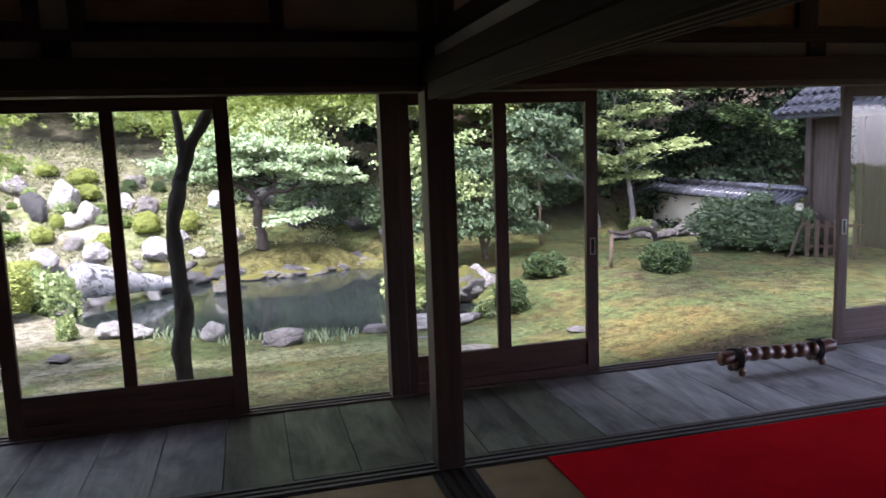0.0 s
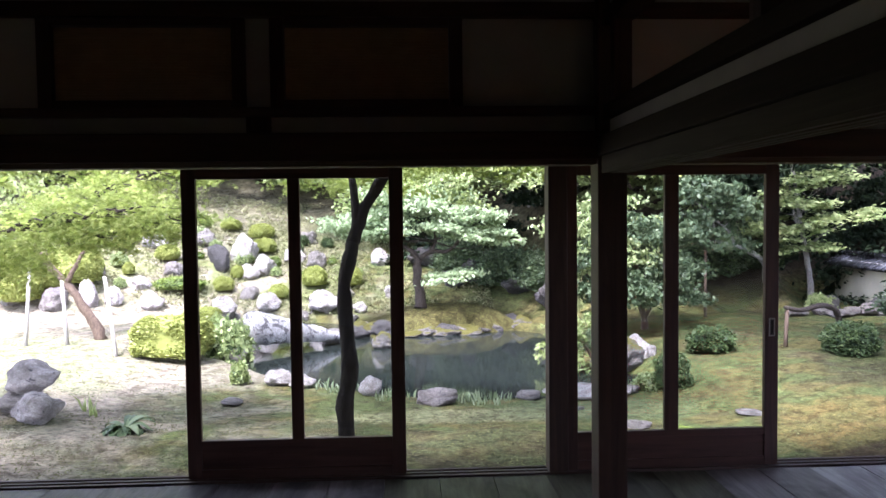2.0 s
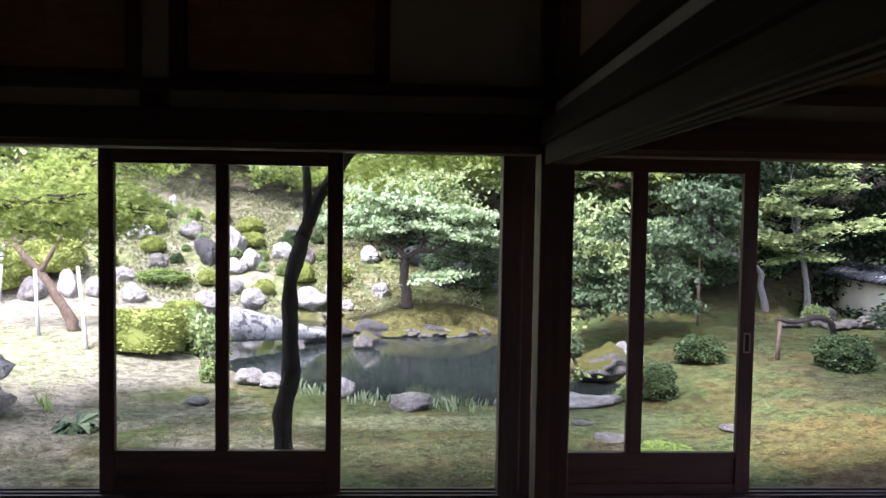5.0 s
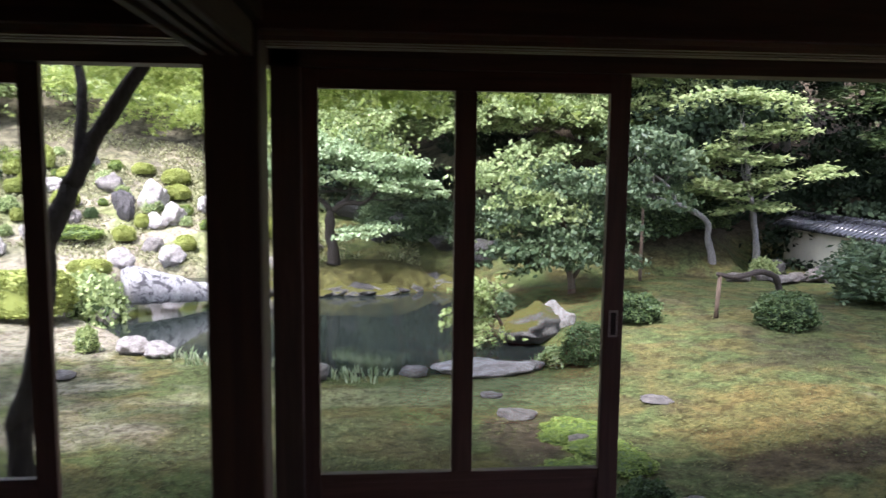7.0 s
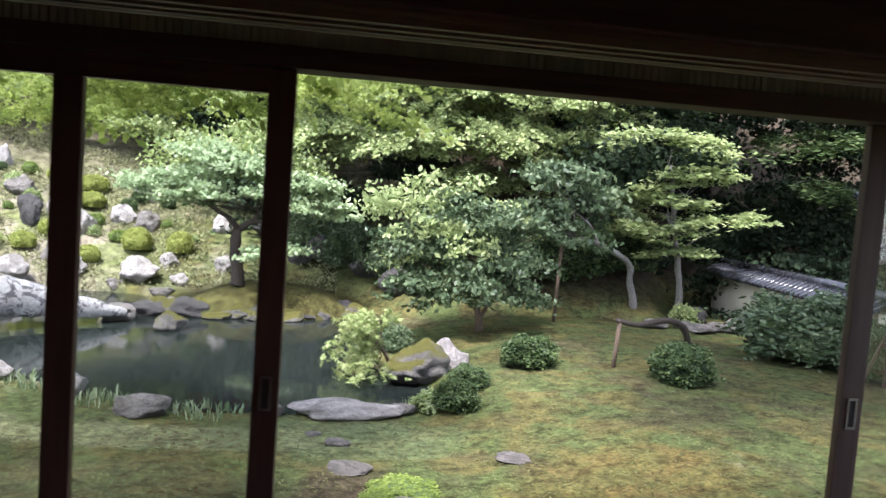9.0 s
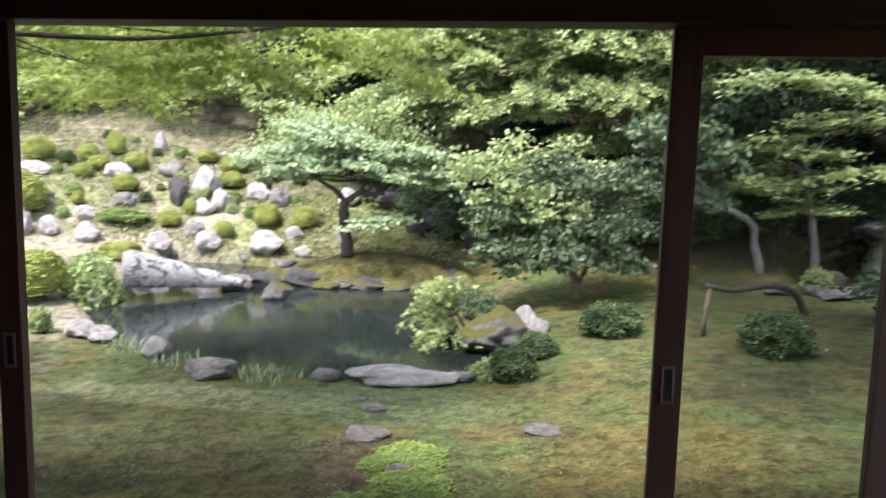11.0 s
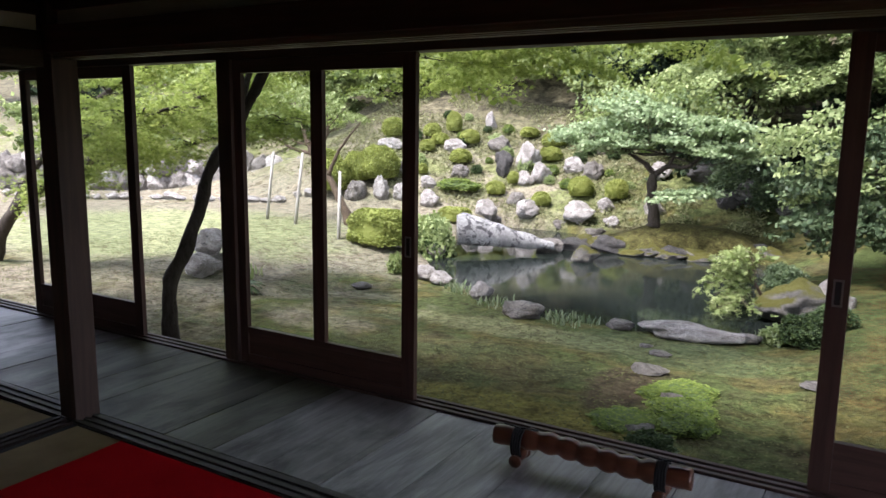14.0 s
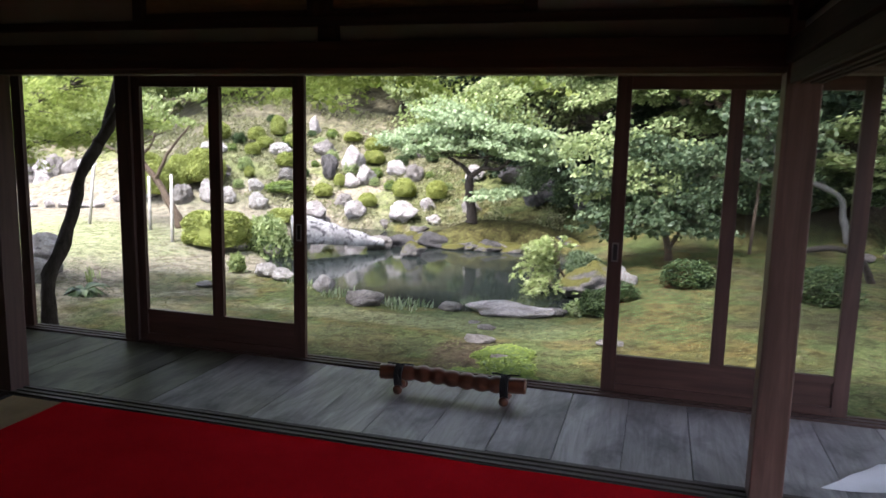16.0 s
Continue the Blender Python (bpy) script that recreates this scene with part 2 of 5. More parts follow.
def lawn_material():
    m, n, l, b = material("mossy_lawn", 0.95, 0, 0.1)
    v = coords(n, l, world_space=True)
    big = noise_tex(n, l, v, 0.55, 5, 0.6, 0.5)
    mid = noise_tex(n, l, v, 1.9, 3, 0.5, 0.6)
    fine = noise_tex(n, l, v, 26, 6, 0.75)
    green = ramp(n, l, fine, [(0.32, (0.034, 0.046, 0.014)), (0.55, (0.070, 0.088, 0.029)), (0.75, (0.14, 0.155, 0.062))])
    ochre = ramp(n, l, fine, [(0.3, (0.055, 0.049, 0.015)), (0.6, (0.105, 0.096, 0.033)), (0.8, (0.16, 0.147, 0.066))])
    bare = ramp(n, l, fine, [(0.3, (0.15, 0.125, 0.09)), (0.7, (0.34, 0.30, 0.235))])
    c = mix(n, l, ramp(n, l, mid, [(0.46, (0, 0, 0)), (0.60, (1, 1, 1))]), green, ochre)
    soil = noise_tex(n, l, v, 1.15, 4, 0.55, 0.9)
    c = mix(n, l, ramp(n, l, soil, [(0.52, (0, 0, 0)), (0.66, (0.7, 0.7, 0.7))]), c, ramp(n, l, fine, [(0.3, (0.022, 0.020, 0.010)), (0.7, (0.085, 0.072, 0.036))]))
    # broad patches: a dark one by the maple, rusty moss, yellow moss near the stones
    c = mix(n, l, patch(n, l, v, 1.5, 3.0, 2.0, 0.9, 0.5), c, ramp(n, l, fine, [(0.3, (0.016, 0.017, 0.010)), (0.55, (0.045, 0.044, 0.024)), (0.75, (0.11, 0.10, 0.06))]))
    c = mix(n, l, patch(n, l, v, 2.6, 1.7, 1.9, 0.9, 0.75), c, ramp(n, l, fine, [(0.3, (0.09, 0.078, 0.014)), (0.7, (0.21, 0.185, 0.05))]))
    c = mix(n, l, patch(n, l, v, 5.5, 3.0, 1.3, 1.2, 0.4), c, ramp(n, l, fine, [(0.3, (0.058, 0.036, 0.010)), (0.7, (0.15, 0.098, 0.030))]))
    c = mix(n, l, patch(n, l, v, 5.4, 2.2, 1.0, 0.4, 0.8), c, ramp(n, l, fine, [(0.3, (0.03, 0.022, 0.012)), (0.7, (0.09, 0.065, 0.035))]))
    c = mix(n, l, patch(n, l, v, 3.3, 3.0, 0.45, 0.9, 0.8), c, ramp(n, l, fine, [(0.3, (0.026, 0.018, 0.012)), (0.7, (0.085, 0.06, 0.04))]))
    c = mix(n, l, patch(n, l, v, 1.7, 4.5, 2.4, 0.55, 0.7), c, ramp(n, l, fine, [(0.3, (0.11, 0.115, 0.05)), (0.7, (0.27, 0.27, 0.14))]))
    c = mix(n, l, patch(n, l, v, 3.2, 4.6, 1.6, 1.0, 0.6), c, ramp(n, l, fine, [(0.3, (0.05, 0.072, 0.028)), (0.7, (0.14, 0.165, 0.08))]))
    sep = n.new("ShaderNodeSeparateXYZ")
    l.new(v, sep.inputs[0])
    # worn, dry ground on the left of the garden and on the terraced hill
    mr = n.new("ShaderNodeMapRange")
    mr.inputs[1].default_value, mr.inputs[2].default_value = 1.6, -2.6
    mr.inputs[3].default_value, mr.inputs[4].default_value = -0.16, 0.22
    l.new(sep.outputs[0], mr.inputs[0])
    ad = n.new("ShaderNodeMath")
    ad.operation = "ADD"
    l.new(big, ad.inputs[0])
    l.new(mr.outputs[0], ad.inputs[1])
    c = mix(n, l, ramp(n, l, ad.outputs[0], [(0.50, (0, 0, 0)), (0.68, (0.7, 0.7, 0.7))]), c, bare)
    c = mix(n, l, patch(n, l, v, -7.2, 6.6, 5.2, 4.2, 0.85), c, ramp(n, l, fine, [(0.3, (0.12, 0.14, 0.06)), (0.7, (0.29, 0.31, 0.16))]))
    # moss and grass on the hillside
    gh = n.new("ShaderNodeMapRange")
    gh.inputs[1].default_value, gh.inputs[2].default_value = 12.5, 14.5
    l.new(sep.outputs[1], gh.inputs[0])
    gm = n.new("ShaderNodeMath")
    gm.operation = "MULTIPLY"
    l.new(gh.outputs[0], gm.inputs[0])
    l.new(ramp(n, l, noise_tex(n, l, v, 0.9, 6, 0.65, 0.6), [(0.44, (0, 0, 0)), (0.56, (0.85, 0.85, 0.85))]), gm.inputs[1])
    c = mix(n, l, gm.outputs[0], c, ramp(n, l, fine, [(0.3, (0.06, 0.075, 0.022)), (0.7, (0.19, 0.21, 0.08))]))
    # brown earth blended in with height, for the wood at the back
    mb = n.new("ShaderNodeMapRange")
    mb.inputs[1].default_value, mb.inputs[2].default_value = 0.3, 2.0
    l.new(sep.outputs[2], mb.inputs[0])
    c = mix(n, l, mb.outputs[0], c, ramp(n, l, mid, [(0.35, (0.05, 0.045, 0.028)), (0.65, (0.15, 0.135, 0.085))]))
    # bare brown bank at the right, coloured darker for the trees' shade
    bx, bz, bm_ = n.new("ShaderNodeMapRange"), n.new("ShaderNodeMapRange"), n.new("ShaderNodeMath")
    bx.inputs[1].default_value, bx.inputs[2].default_value = 3.0, 6.0
    bz.inputs[1].default_value, bz.inputs[2].default_value = -0.5, 0.1
    l.new(sep.outputs[0], bx.inputs[0])
    l.new(sep.outputs[2], bz.inputs[0])
    bm_.operation = "MULTIPLY"
    l.new(bx.outputs[0], bm_.inputs[0])
    l.new(bz.outputs[0], bm_.inputs[1])
    c = mix(n, l, bm_.outputs[0], c, ramp(n, l, fine, [(0.35, (0.018, 0.014, 0.009)), (0.65, (0.062, 0.048, 0.030))]))
    c = mix(n, l, patch(n, l, v, 1.8, 12.0, 3.2, 2.2, 0.9), c, ramp(n, l, fine, [(0.3, (0.028, 0.024, 0.010)), (0.55, (0.07, 0.064, 0.02)), (0.75, (0.14, 0.125, 0.045))]))
    # tufts and small bare spots
    tuft = noise_tex(n, l, v, 6.5, 5, 0.7, 0.4)
    c = mix(n, l, 1.0, c, ramp(n, l, tuft, [(0.36, (0.45, 0.43, 0.40)), (0.5, (0.95, 0.95, 0.95)), (0.66, (1.35, 1.35, 1.3))]), "MULTIPLY")
    l.new(c, b.inputs["Base Color"])
    h = n.new("ShaderNodeMath")
    h.operation = "ADD"
    l.new(fine, h.inputs[0])
    l.new(tuft, h.inputs[1])
    bump(n, l, b, h.outputs[0], 0.8, 0.05)
    return m


LAWN = lawn_material()


def water_material():
    m, n, l, b = material("still_pond_water", 0.06, 0, 0.4)
    b.inputs["Base Color"].default_value = (0.010, 0.013, 0.011, 1)
    b.inputs["IOR"].default_value = 1.33
    v = coords(n, l, world_space=True)
    bump(n, l, b, noise_tex(n, l, v, 3.5, 3), 0.06, 0.02)
    return m


WATER = water_material()


def leaf_material(name, dark, mid, light, shine=0.45, through=0.35):
    m, n, l, b = material(name, 0.5, 0, 0.22)
    geo = n.new("ShaderNodeNewGeometry")
    v = coords(n, l, world_space=True)
    big = noise_tex(n, l, v, 2.2, 3)
    c = ramp(n, l, geo.outputs["Random Per Island"], [(0.0, dark), (0.5, mid), (1.0, light)])
    c = mix(n, l, ramp(n, l, big, [(0.35, (0.5, 0.5, 0.5)), (0.65, (0, 0, 0))]), c, dark)
    l.new(c, b.inputs["Base Color"])
    b.inputs["Roughness"].default_value = shine
    tr, mx = n.new("ShaderNodeBsdfTranslucent"), n.new("ShaderNodeMixShader")
    l.new(c, tr.inputs[0])
    mx.inputs[0].default_value = through
    out = [x for x in n if x.type == "OUTPUT_MATERIAL"][0]
    l.new(b.outputs[0], mx.inputs[1])
    l.new(tr.outputs[0], mx.inputs[2])
    l.new(mx.outputs[0], out.inputs[0])
    return m


LEAF_MAPLE = leaf_material("fresh_maple_leaf", (0.14, 0.19, 0.035), (0.27, 0.34, 0.08), (0.44, 0.49, 0.155), 0.5, 0.6)
LEAF_PALE = leaf_material("pale_blue_green_leaf", (0.17, 0.235, 0.11), (0.33, 0.42, 0.22), (0.48, 0.56, 0.34), 0.5, 0.5)
LEAF_GLOSSY = leaf_material("glossy_camellia_leaf", (0.036, 0.060, 0.027), (0.080, 0.115, 0.054), (0.165, 0.21, 0.105), 0.42, 0.25)
# leaf colour lowered until it holds the deep shade of the back woods
LEAF_SHADED = leaf_material("shade_dark_leaf", (0.007, 0.014, 0.006), (0.015, 0.028, 0.011), (0.033, 0.052, 0.022), 0.85, 0.2)
LEAF_SPRAY = leaf_material("light_spray_leaf", (0.15, 0.20, 0.075), (0.32, 0.39, 0.16), (0.49, 0.545, 0.26), 0.45, 0.5)
LEAF_AZALEA = leaf_material("clipped_azalea_leaf", (0.13, 0.155, 0.032), (0.275, 0.31, 0.072), (0.40, 0.43, 0.13), 0.65, 0.35)
LEAF_YELLOW = leaf_material("yellow_green_leaf", (0.15, 0.20, 0.06), (0.29, 0.35, 0.125), (0.44, 0.485, 0.235), 0.5, 0.45)
LEAF_BOX = leaf_material("dark_clipped_leaf", (0.026, 0.048, 0.016), (0.060, 0.092, 0.030), (0.12, 0.16, 0.055), 0.5, 0.2)
HILL_GRASS = leaf_material("pale_hill_grass", (0.13, 0.135, 0.06), (0.20, 0.205, 0.10), (0.30, 0.29, 0.16), 0.8, 0.3)
BLADE = leaf_material("grey_green_blade", (0.10, 0.14, 0.06), (0.20, 0.25, 0.13), (0.34, 0.38, 0.24), 0.5, 0.3)
MOSS_BLADE = leaf_material("moss_tuft", (0.075, 0.115, 0.018), (0.14, 0.195, 0.034), (0.24, 0.29, 0.075), 0.7, 0.3)
LITTER = leaf_material("short_grass_and_litter", (0.04, 0.042, 0.014), (0.085, 0.09, 0.03), (0.14, 0.142, 0.055), 0.8, 0.3)


def bark_material(name, dark, light):
    m, n, l, b = material(name, 0.9, 0, 0.2)
    v = coords(n, l, (34, 34, 9), world_space=True)
    g = noise_tex(n, l, v, 1.0, 7, 0.7, 0.5)
    l.new(ramp(n, l, g, [(0.3, dark), (0.7, light)]), b.inputs["Base Color"])
    bump(n, l, b, g, 1.0, 0.03)
    return m


BARK = bark_material("dark_bark", (0.02, 0.016, 0.012), (0.065, 0.052, 0.04))
PALE_BARK = bark_material("pale_lichened_bark", (0.09, 0.085, 0.072), (0.27, 0.255, 0.225))
BROWN_BARK = bark_material("brown_bark", (0.05, 0.035, 0.024), (0.15, 0.11, 0.075))


# ---- mesh helpers ----
def part(name, bm, mat, parent=None, label="", smooth=False):
    me = bpy.data.meshes.new(name)
    bm.to_mesh(me)
    bm.free()
    me.materials.append(mat)
    if smooth:
        for p in me.polygons:
            p.use_smooth = True
    ob = new(name, me)
    if parent is not None:
        ob.parent = parent
    if label:
        ob["label"] = label
    return ob


def raw(name, verts, faces, mat, parent=None, label="", smooth=False):
    me = bpy.data.meshes.new(name)
    me.from_pydata([tuple(v) for v in verts], [], [tuple(f) for f in faces])
    me.materials.append(mat)
    if smooth:
        for p in me.polygons:
            p.use_smooth = True
    ob = new(name, me)
    if parent is not None:
        ob.parent = parent
    if label:
        ob["label"] = label
    return ob


def add_box(bm, x0, x1, y0, y1, z0, z1, bevel=0.0):
    r = bmesh.ops.create_cube(bm, size=1.0)
    vs = r["verts"]
    for v in vs:
        v.co.x = x0 + (v.co.x + 0.5) * (x1 - x0)
        v.co.y = y0 + (v.co.y + 0.5) * (y1 - y0)
        v.co.z = z0 + (v.co.z + 0.5) * (z1 - z0)
    if bevel > 0:
        es = list({e for v in vs for e in v.link_edges})
        bmesh.ops.bevel(bm, geom=es, offset=bevel, segments=2, affect="EDGES", profile=0.6)
    return bm


def box(x0, x1, y0, y1, z0, z1, bevel=0.0):
    return add_box(bmesh.new(), x0, x1, y0, y1, z0, z1, bevel)


def thing(name, label, category, at=(0, 0, 0), group="", kind=""):
    e = new(name)
    e.empty_display_size = 0.1
    e.location = at
    return tagged(e, label, category, group, kind)


def tube(points, radii, sides=8, rough=0.0, seed=0):
    """A tapered, bent tube as (verts, faces)."""
    rnd = random.Random(seed)
    verts, faces = [], []
    pts = [Vector(p) for p in points]
    for i, p in enumerate(pts):
        d = (pts[min(i + 1, len(pts) - 1)] - pts[max(i - 1, 0)]).normalized()
        a = d.orthogonal().normalized() if i == 0 else (a - d * a.dot(d)).normalized()
        b = d.cross(a)
        for k in range(sides):
            w = 2 * math.pi * k / sides
            r = radii[i] * (1 + rough * (rnd.random() - 0.5))
            verts.append(p + (a * math.cos(w) + b * math.sin(w)) * r)
    for i in range(len(pts) - 1):
        for k in range(sides):
            q = (k + 1) % sides
            faces.append((i * sides + k, i * sides + q, (i + 1) * sides + q, (i + 1) * sides + k))
    faces.append(tuple(range(sides - 1, -1, -1)))
    faces.append(tuple(range((len(pts) - 1) * sides, len(pts) * sides)))
    return verts, faces


def smooth_line(points, steps=5):
    """More points along a line through the given ones (Catmull-Rom)."""
    p = [Vector(q) for q in points]
    p = [2 * p[0] - p[1]] + p + [2 * p[-1] - p[-2]]
    out = []
    for i in range(1, len(p) - 2):
        for s in range(steps):
            t = s / steps
            out.append(0.5 * (2 * p[i] + (p[i + 1] - p[i - 1]) * t + (2 * p[i - 1] - 5 * p[i] + 4 * p[i + 1] - p[i + 2]) * t * t
                              + (3 * p[i] - p[i - 1] - 3 * p[i + 1] + p[i + 2]) * t ** 3))
    return out + [p[-2]]


def join(lots):
    verts, faces = [], []
    for v, f in lots:
        n = len(verts)
        verts += v
        faces += [tuple(i + n for i in q) for q in f]
    return verts, faces


def leaf_cloud(rng, centres, size, flat=0.5, aspect=1.8, fold=0.0):
    """Small pointed leaves (one quad each) about the given centres (n x 3). flat: 1 lies level, 0 turns any way."""
    n = len(centres)
    nrm = rng.normal(size=(n, 3))
    nrm /= np.linalg.norm(nrm, axis=1)[:, None] + 1e-9
    nrm = nrm * (1 - flat) + np.array([0, 0, 1.0]) * flat
    nrm /= np.linalg.norm(nrm, axis=1)[:, None] + 1e-9
    a = np.cross(nrm, rng.normal(size=(n, 3)))
    a /= np.linalg.norm(a, axis=1)[:, None] + 1e-9
    b = np.cross(nrm, a)
    s = size * rng.uniform(0.6, 1.35, n)[:, None]
    c = np.asarray(centres)
    tip, base = c + a * s * aspect * 0.5, c - a * s * aspect * 0.5
    droop = np.array([0, 0, -1.0]) * s * fold
    l, r = c + b * s * 0.5 + droop, c - b * s * 0.5 + droop
    v = np.stack([base, l, tip, r], 1).reshape(-1, 3)
    return v.tolist(), np.arange(4 * n).reshape(-1, 4).tolist()


def star_cloud(rng, centres, size, flat=0.6):
    """Five-lobed maple leaves about the given centres (n x 3), each one small connected star."""
    n = len(centres)
    nrm = rng.normal(size=(n, 3))
    nrm /= np.linalg.norm(nrm, axis=1)[:, None] + 1e-9
    nrm = nrm * (1 - flat) + np.array([0, 0, 1.0]) * flat
    nrm /= np.linalg.norm(nrm, axis=1)[:, None] + 1e-9
    a = np.cross(nrm, rng.normal(size=(n, 3)))
    a /= np.linalg.norm(a, axis=1)[:, None] + 1e-9
    b = np.cross(nrm, a)
    s = size * rng.uniform(0.7, 1.3, n)[:, None]
    c = np.asarray(centres)
    rows = [c]
    for deg, ln in ((-105, 0.55), (-52, 0.85), (0, 1.0), (52, 0.85), (105, 0.55)):
        w = math.radians(deg)
        d, p = a * math.cos(w) + b * math.sin(w), b * math.cos(w) - a * math.sin(w)
        sag = nrm * s * -0.12
        rows += [c + (d * 0.42 - p * 0.15) * s * ln, c + d * s * ln + sag, c + (d * 0.42 + p * 0.15) * s * ln]
    v = np.stack(rows, 1).reshape(-1, 3)
    base = 16 * np.arange(n)[:, None]
    f = np.concatenate([base + np.array([0, 1 + 3 * k, 2 + 3 * k, 3 + 3 * k]) for k in range(5)])
    return v.tolist(), f.tolist()


def spray_points(rng, root, heading, length, spread, n, droop=0.25):
    """Leaves of one level, drooping fan of twigs that grows from root towards heading (radians)."""
    fingers = rng.integers(5, 9)
    which = rng.integers(0, fingers, n)
    angle = heading + (np.linspace(-spread, spread, fingers) + rng.normal(0, 0.06, fingers))[which]
    reach = length * rng.uniform(0.6, 1.1, fingers)[which]
    t = rng.uniform(0.05, 1, n) ** 0.75
    side = rng.normal(0, 0.055 * length, n) * (0.4 + 0.6 * t)
    x = root[0] + np.cos(angle) * reach * t - np.sin(angle) * side
    y = root[1] + np.sin(angle) * reach * t + np.cos(angle) * side
    lift = rng.normal(0, 0.04 * length, fingers)[which]
    z = root[2] + lift - droop * length * t ** 2 + rng.normal(0, 0.022 * length, n)
    return np.stack([x, y, z], 1)


def pad_points(rng, centre, rx, ry, rz, n):
    """Points of a flattened mass of foliage, gathered into small uneven clumps with gaps between them."""
    m = max(5, n // 38)
    hub = skin_points(rng, centre, rx, ry, rz, m)
    pick = rng.integers(0, m, n)
    spread = np.array([rx, ry, max(rz, 0.35 * rx)]) * rng.uniform(0.07, 0.24, m)[pick][:, None]
    out = hub[pick] + rng.normal(size=(n, 3)) * spread * np.array([1, 1, 0.55])
    tilt = rng.normal(0, 0.14, 2)
    out[:, 2] += (out[:, 0] - centre[0]) * tilt[0] + (out[:, 1] - centre[1]) * tilt[1]
    return out


def skin_points(rng, centre, rx, ry, rz, n):
    """Points in a flattened pad, denser at its upper skin."""
    w = rng.uniform(0, 2 * math.pi, n)
    r = np.sqrt(rng.uniform(0, 1, n)) * (1 + 0.18 * np.sin(3 * w + rng.uniform(0, 6)) + 0.12 * np.sin(7 * w + rng.uniform(0, 6)))
    top = np.sqrt(np.clip(1 - np.minimum(r, 1) ** 2, 0, 1))
    z = top * (1 - rng.exponential(0.45, n))
    z = np.maximum(z, -0.5)
    return np.stack([centre[0] + rx * r * np.cos(w), centre[1] + ry * r * np.sin(w), centre[2] + rz * z], 1)

# ---- the lie of the land ----
def ease(a, b, v):
    t = min(1.0, max(0.0, (v - a) / (b - a)))
    return t * t * (3 - 2 * t)


POND = [(-2.2, 8.4), (-1.1, 7.15), (-0.1, 6.4), (0.65, 5.85), (1.5, 5.5), (2.45, 5.45), (3.2, 5.62), (3.9, 5.75), (4.6, 6.2), (4.75, 6.8),
        (4.0, 7.1), (3.6, 7.9), (3.5, 9.0), (3.7, 11.0), (3.2, 11.5), (1.4, 11.05), (0.2, 10.9), (-0.1, 11.6), (-0.3, 12.8), (-1.5, 13.35),
        (-3.2, 13.35), (-3.5, 12.2), (-2.7, 10.7), (-2.6, 9.4)]
WATER_Z = -1.0


def pond_depth(x, y):
    """Distance to the pond's edge: positive inside."""
    inside, best = False, 1e9
    for i, (x1, y1) in enumerate(POND):
        x2, y2 = POND[(i + 1) % len(POND)]
        if (y1 > y) != (y2 > y) and x < (x2 - x1) * (y - y1) / (y2 - y1) + x1:
            inside = not inside
        dx, dy = x2 - x1, y2 - y1
        t = min(1, max(0, ((x - x1) * dx + (y - y1) * dy) / (dx * dx + dy * dy)))
        best = min(best, (x - x1 - t * dx) ** 2 + (y - y1 - t * dy) ** 2)
    d = math.sqrt(best)
    return d if inside else -d


def hill(x, y):
    up = max(0.0, y - (13.3 - 1.6 * ease(-3, -8, x)))
    r = 0.42 * up * (1 - 0.75 * ease(-10, -16, x))
    if x > 3:
        s = ease(3, 6, x)
        r = (1 - s) * r + s * 0.5 * max(0, y - 10.5 - 1.9 * ease(8.8, 10.2, x))
    far = max(0.0, y - 20)
    return min(r + 0.25 * far, 16)


def ground_z(x, y):
    g = -0.80 + 0.14 * ease(-1, -4, x) + 0.24 * ease(4.2, 6.8, x) + hill(x, y)
    g += 0.47 * math.exp(-((x - 1.8) / 1.35) ** 4 - ((y - 12.0) / 0.95) ** 4)
    g -= 0.14 * ease(3.2, 5.2, y) * ease(13.4, 12.6, y) * ease(-4.4, -2.8, x) * ease(5.0, 3.9, x)      # the lawn dips to the pond
    near = ease(0.3, 2.0, y)
    g += near * 0.035 * noise.noise((x * 0.9, y * 0.9, 3.1)) + 0.02 * near * noise.noise((x * 3.1, y * 3.1, 7.7))
    if -4.5 < x < 5.5 and 4.8 < y < 14:
        d = pond_depth(x, y)
        if d > -0.25:
            g = g + (-1.6 - g) * ease(-0.10, 0.35, d)
    return g


def ground_mesh():
    xs = np.concatenate([np.linspace(-70, -14, 22)[:-1], np.linspace(-14, -4, 50)[:-1], np.linspace(-4, 8, 130)[:-1], np.linspace(8, 14, 30)[:-1], np.linspace(14, 70, 22)])
    ys = np.concatenate([np.linspace(-40, 0.0, 12)[:-1], np.linspace(0.0, 14, 150)[:-1], np.linspace(14, 24, 50)[:-1], np.linspace(24, 90, 26)])
    verts = [(x, y, ground_z(x, y)) for y in ys for x in xs]
    w = len(xs)
    faces = [(j * w + i, j * w + i + 1, (j + 1) * w + i + 1, (j + 1) * w + i) for j in range(len(ys) - 1) for i in range(w - 1)]
    return verts, faces


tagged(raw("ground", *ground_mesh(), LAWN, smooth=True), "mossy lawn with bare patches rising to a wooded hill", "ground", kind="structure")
tagged(raw("water", [(-4.2, 5.0, WATER_Z), (5.4, 5.0, WATER_Z), (5.4, 14, WATER_Z), (-4.2, 14, WATER_Z)], [(0, 1, 2, 3)], WATER),
       "dark still pond water mirroring rocks and trees", "pond", kind="structure")

# ---- the house: floors ----
EN0, EN1 = -0.980, -0.062          # the veranda's boards, from the room's threshold to the door sill
X0, X1, YB = -3.0, 8.2, -5.8      # the rooms' ends
CEIL = 2.62
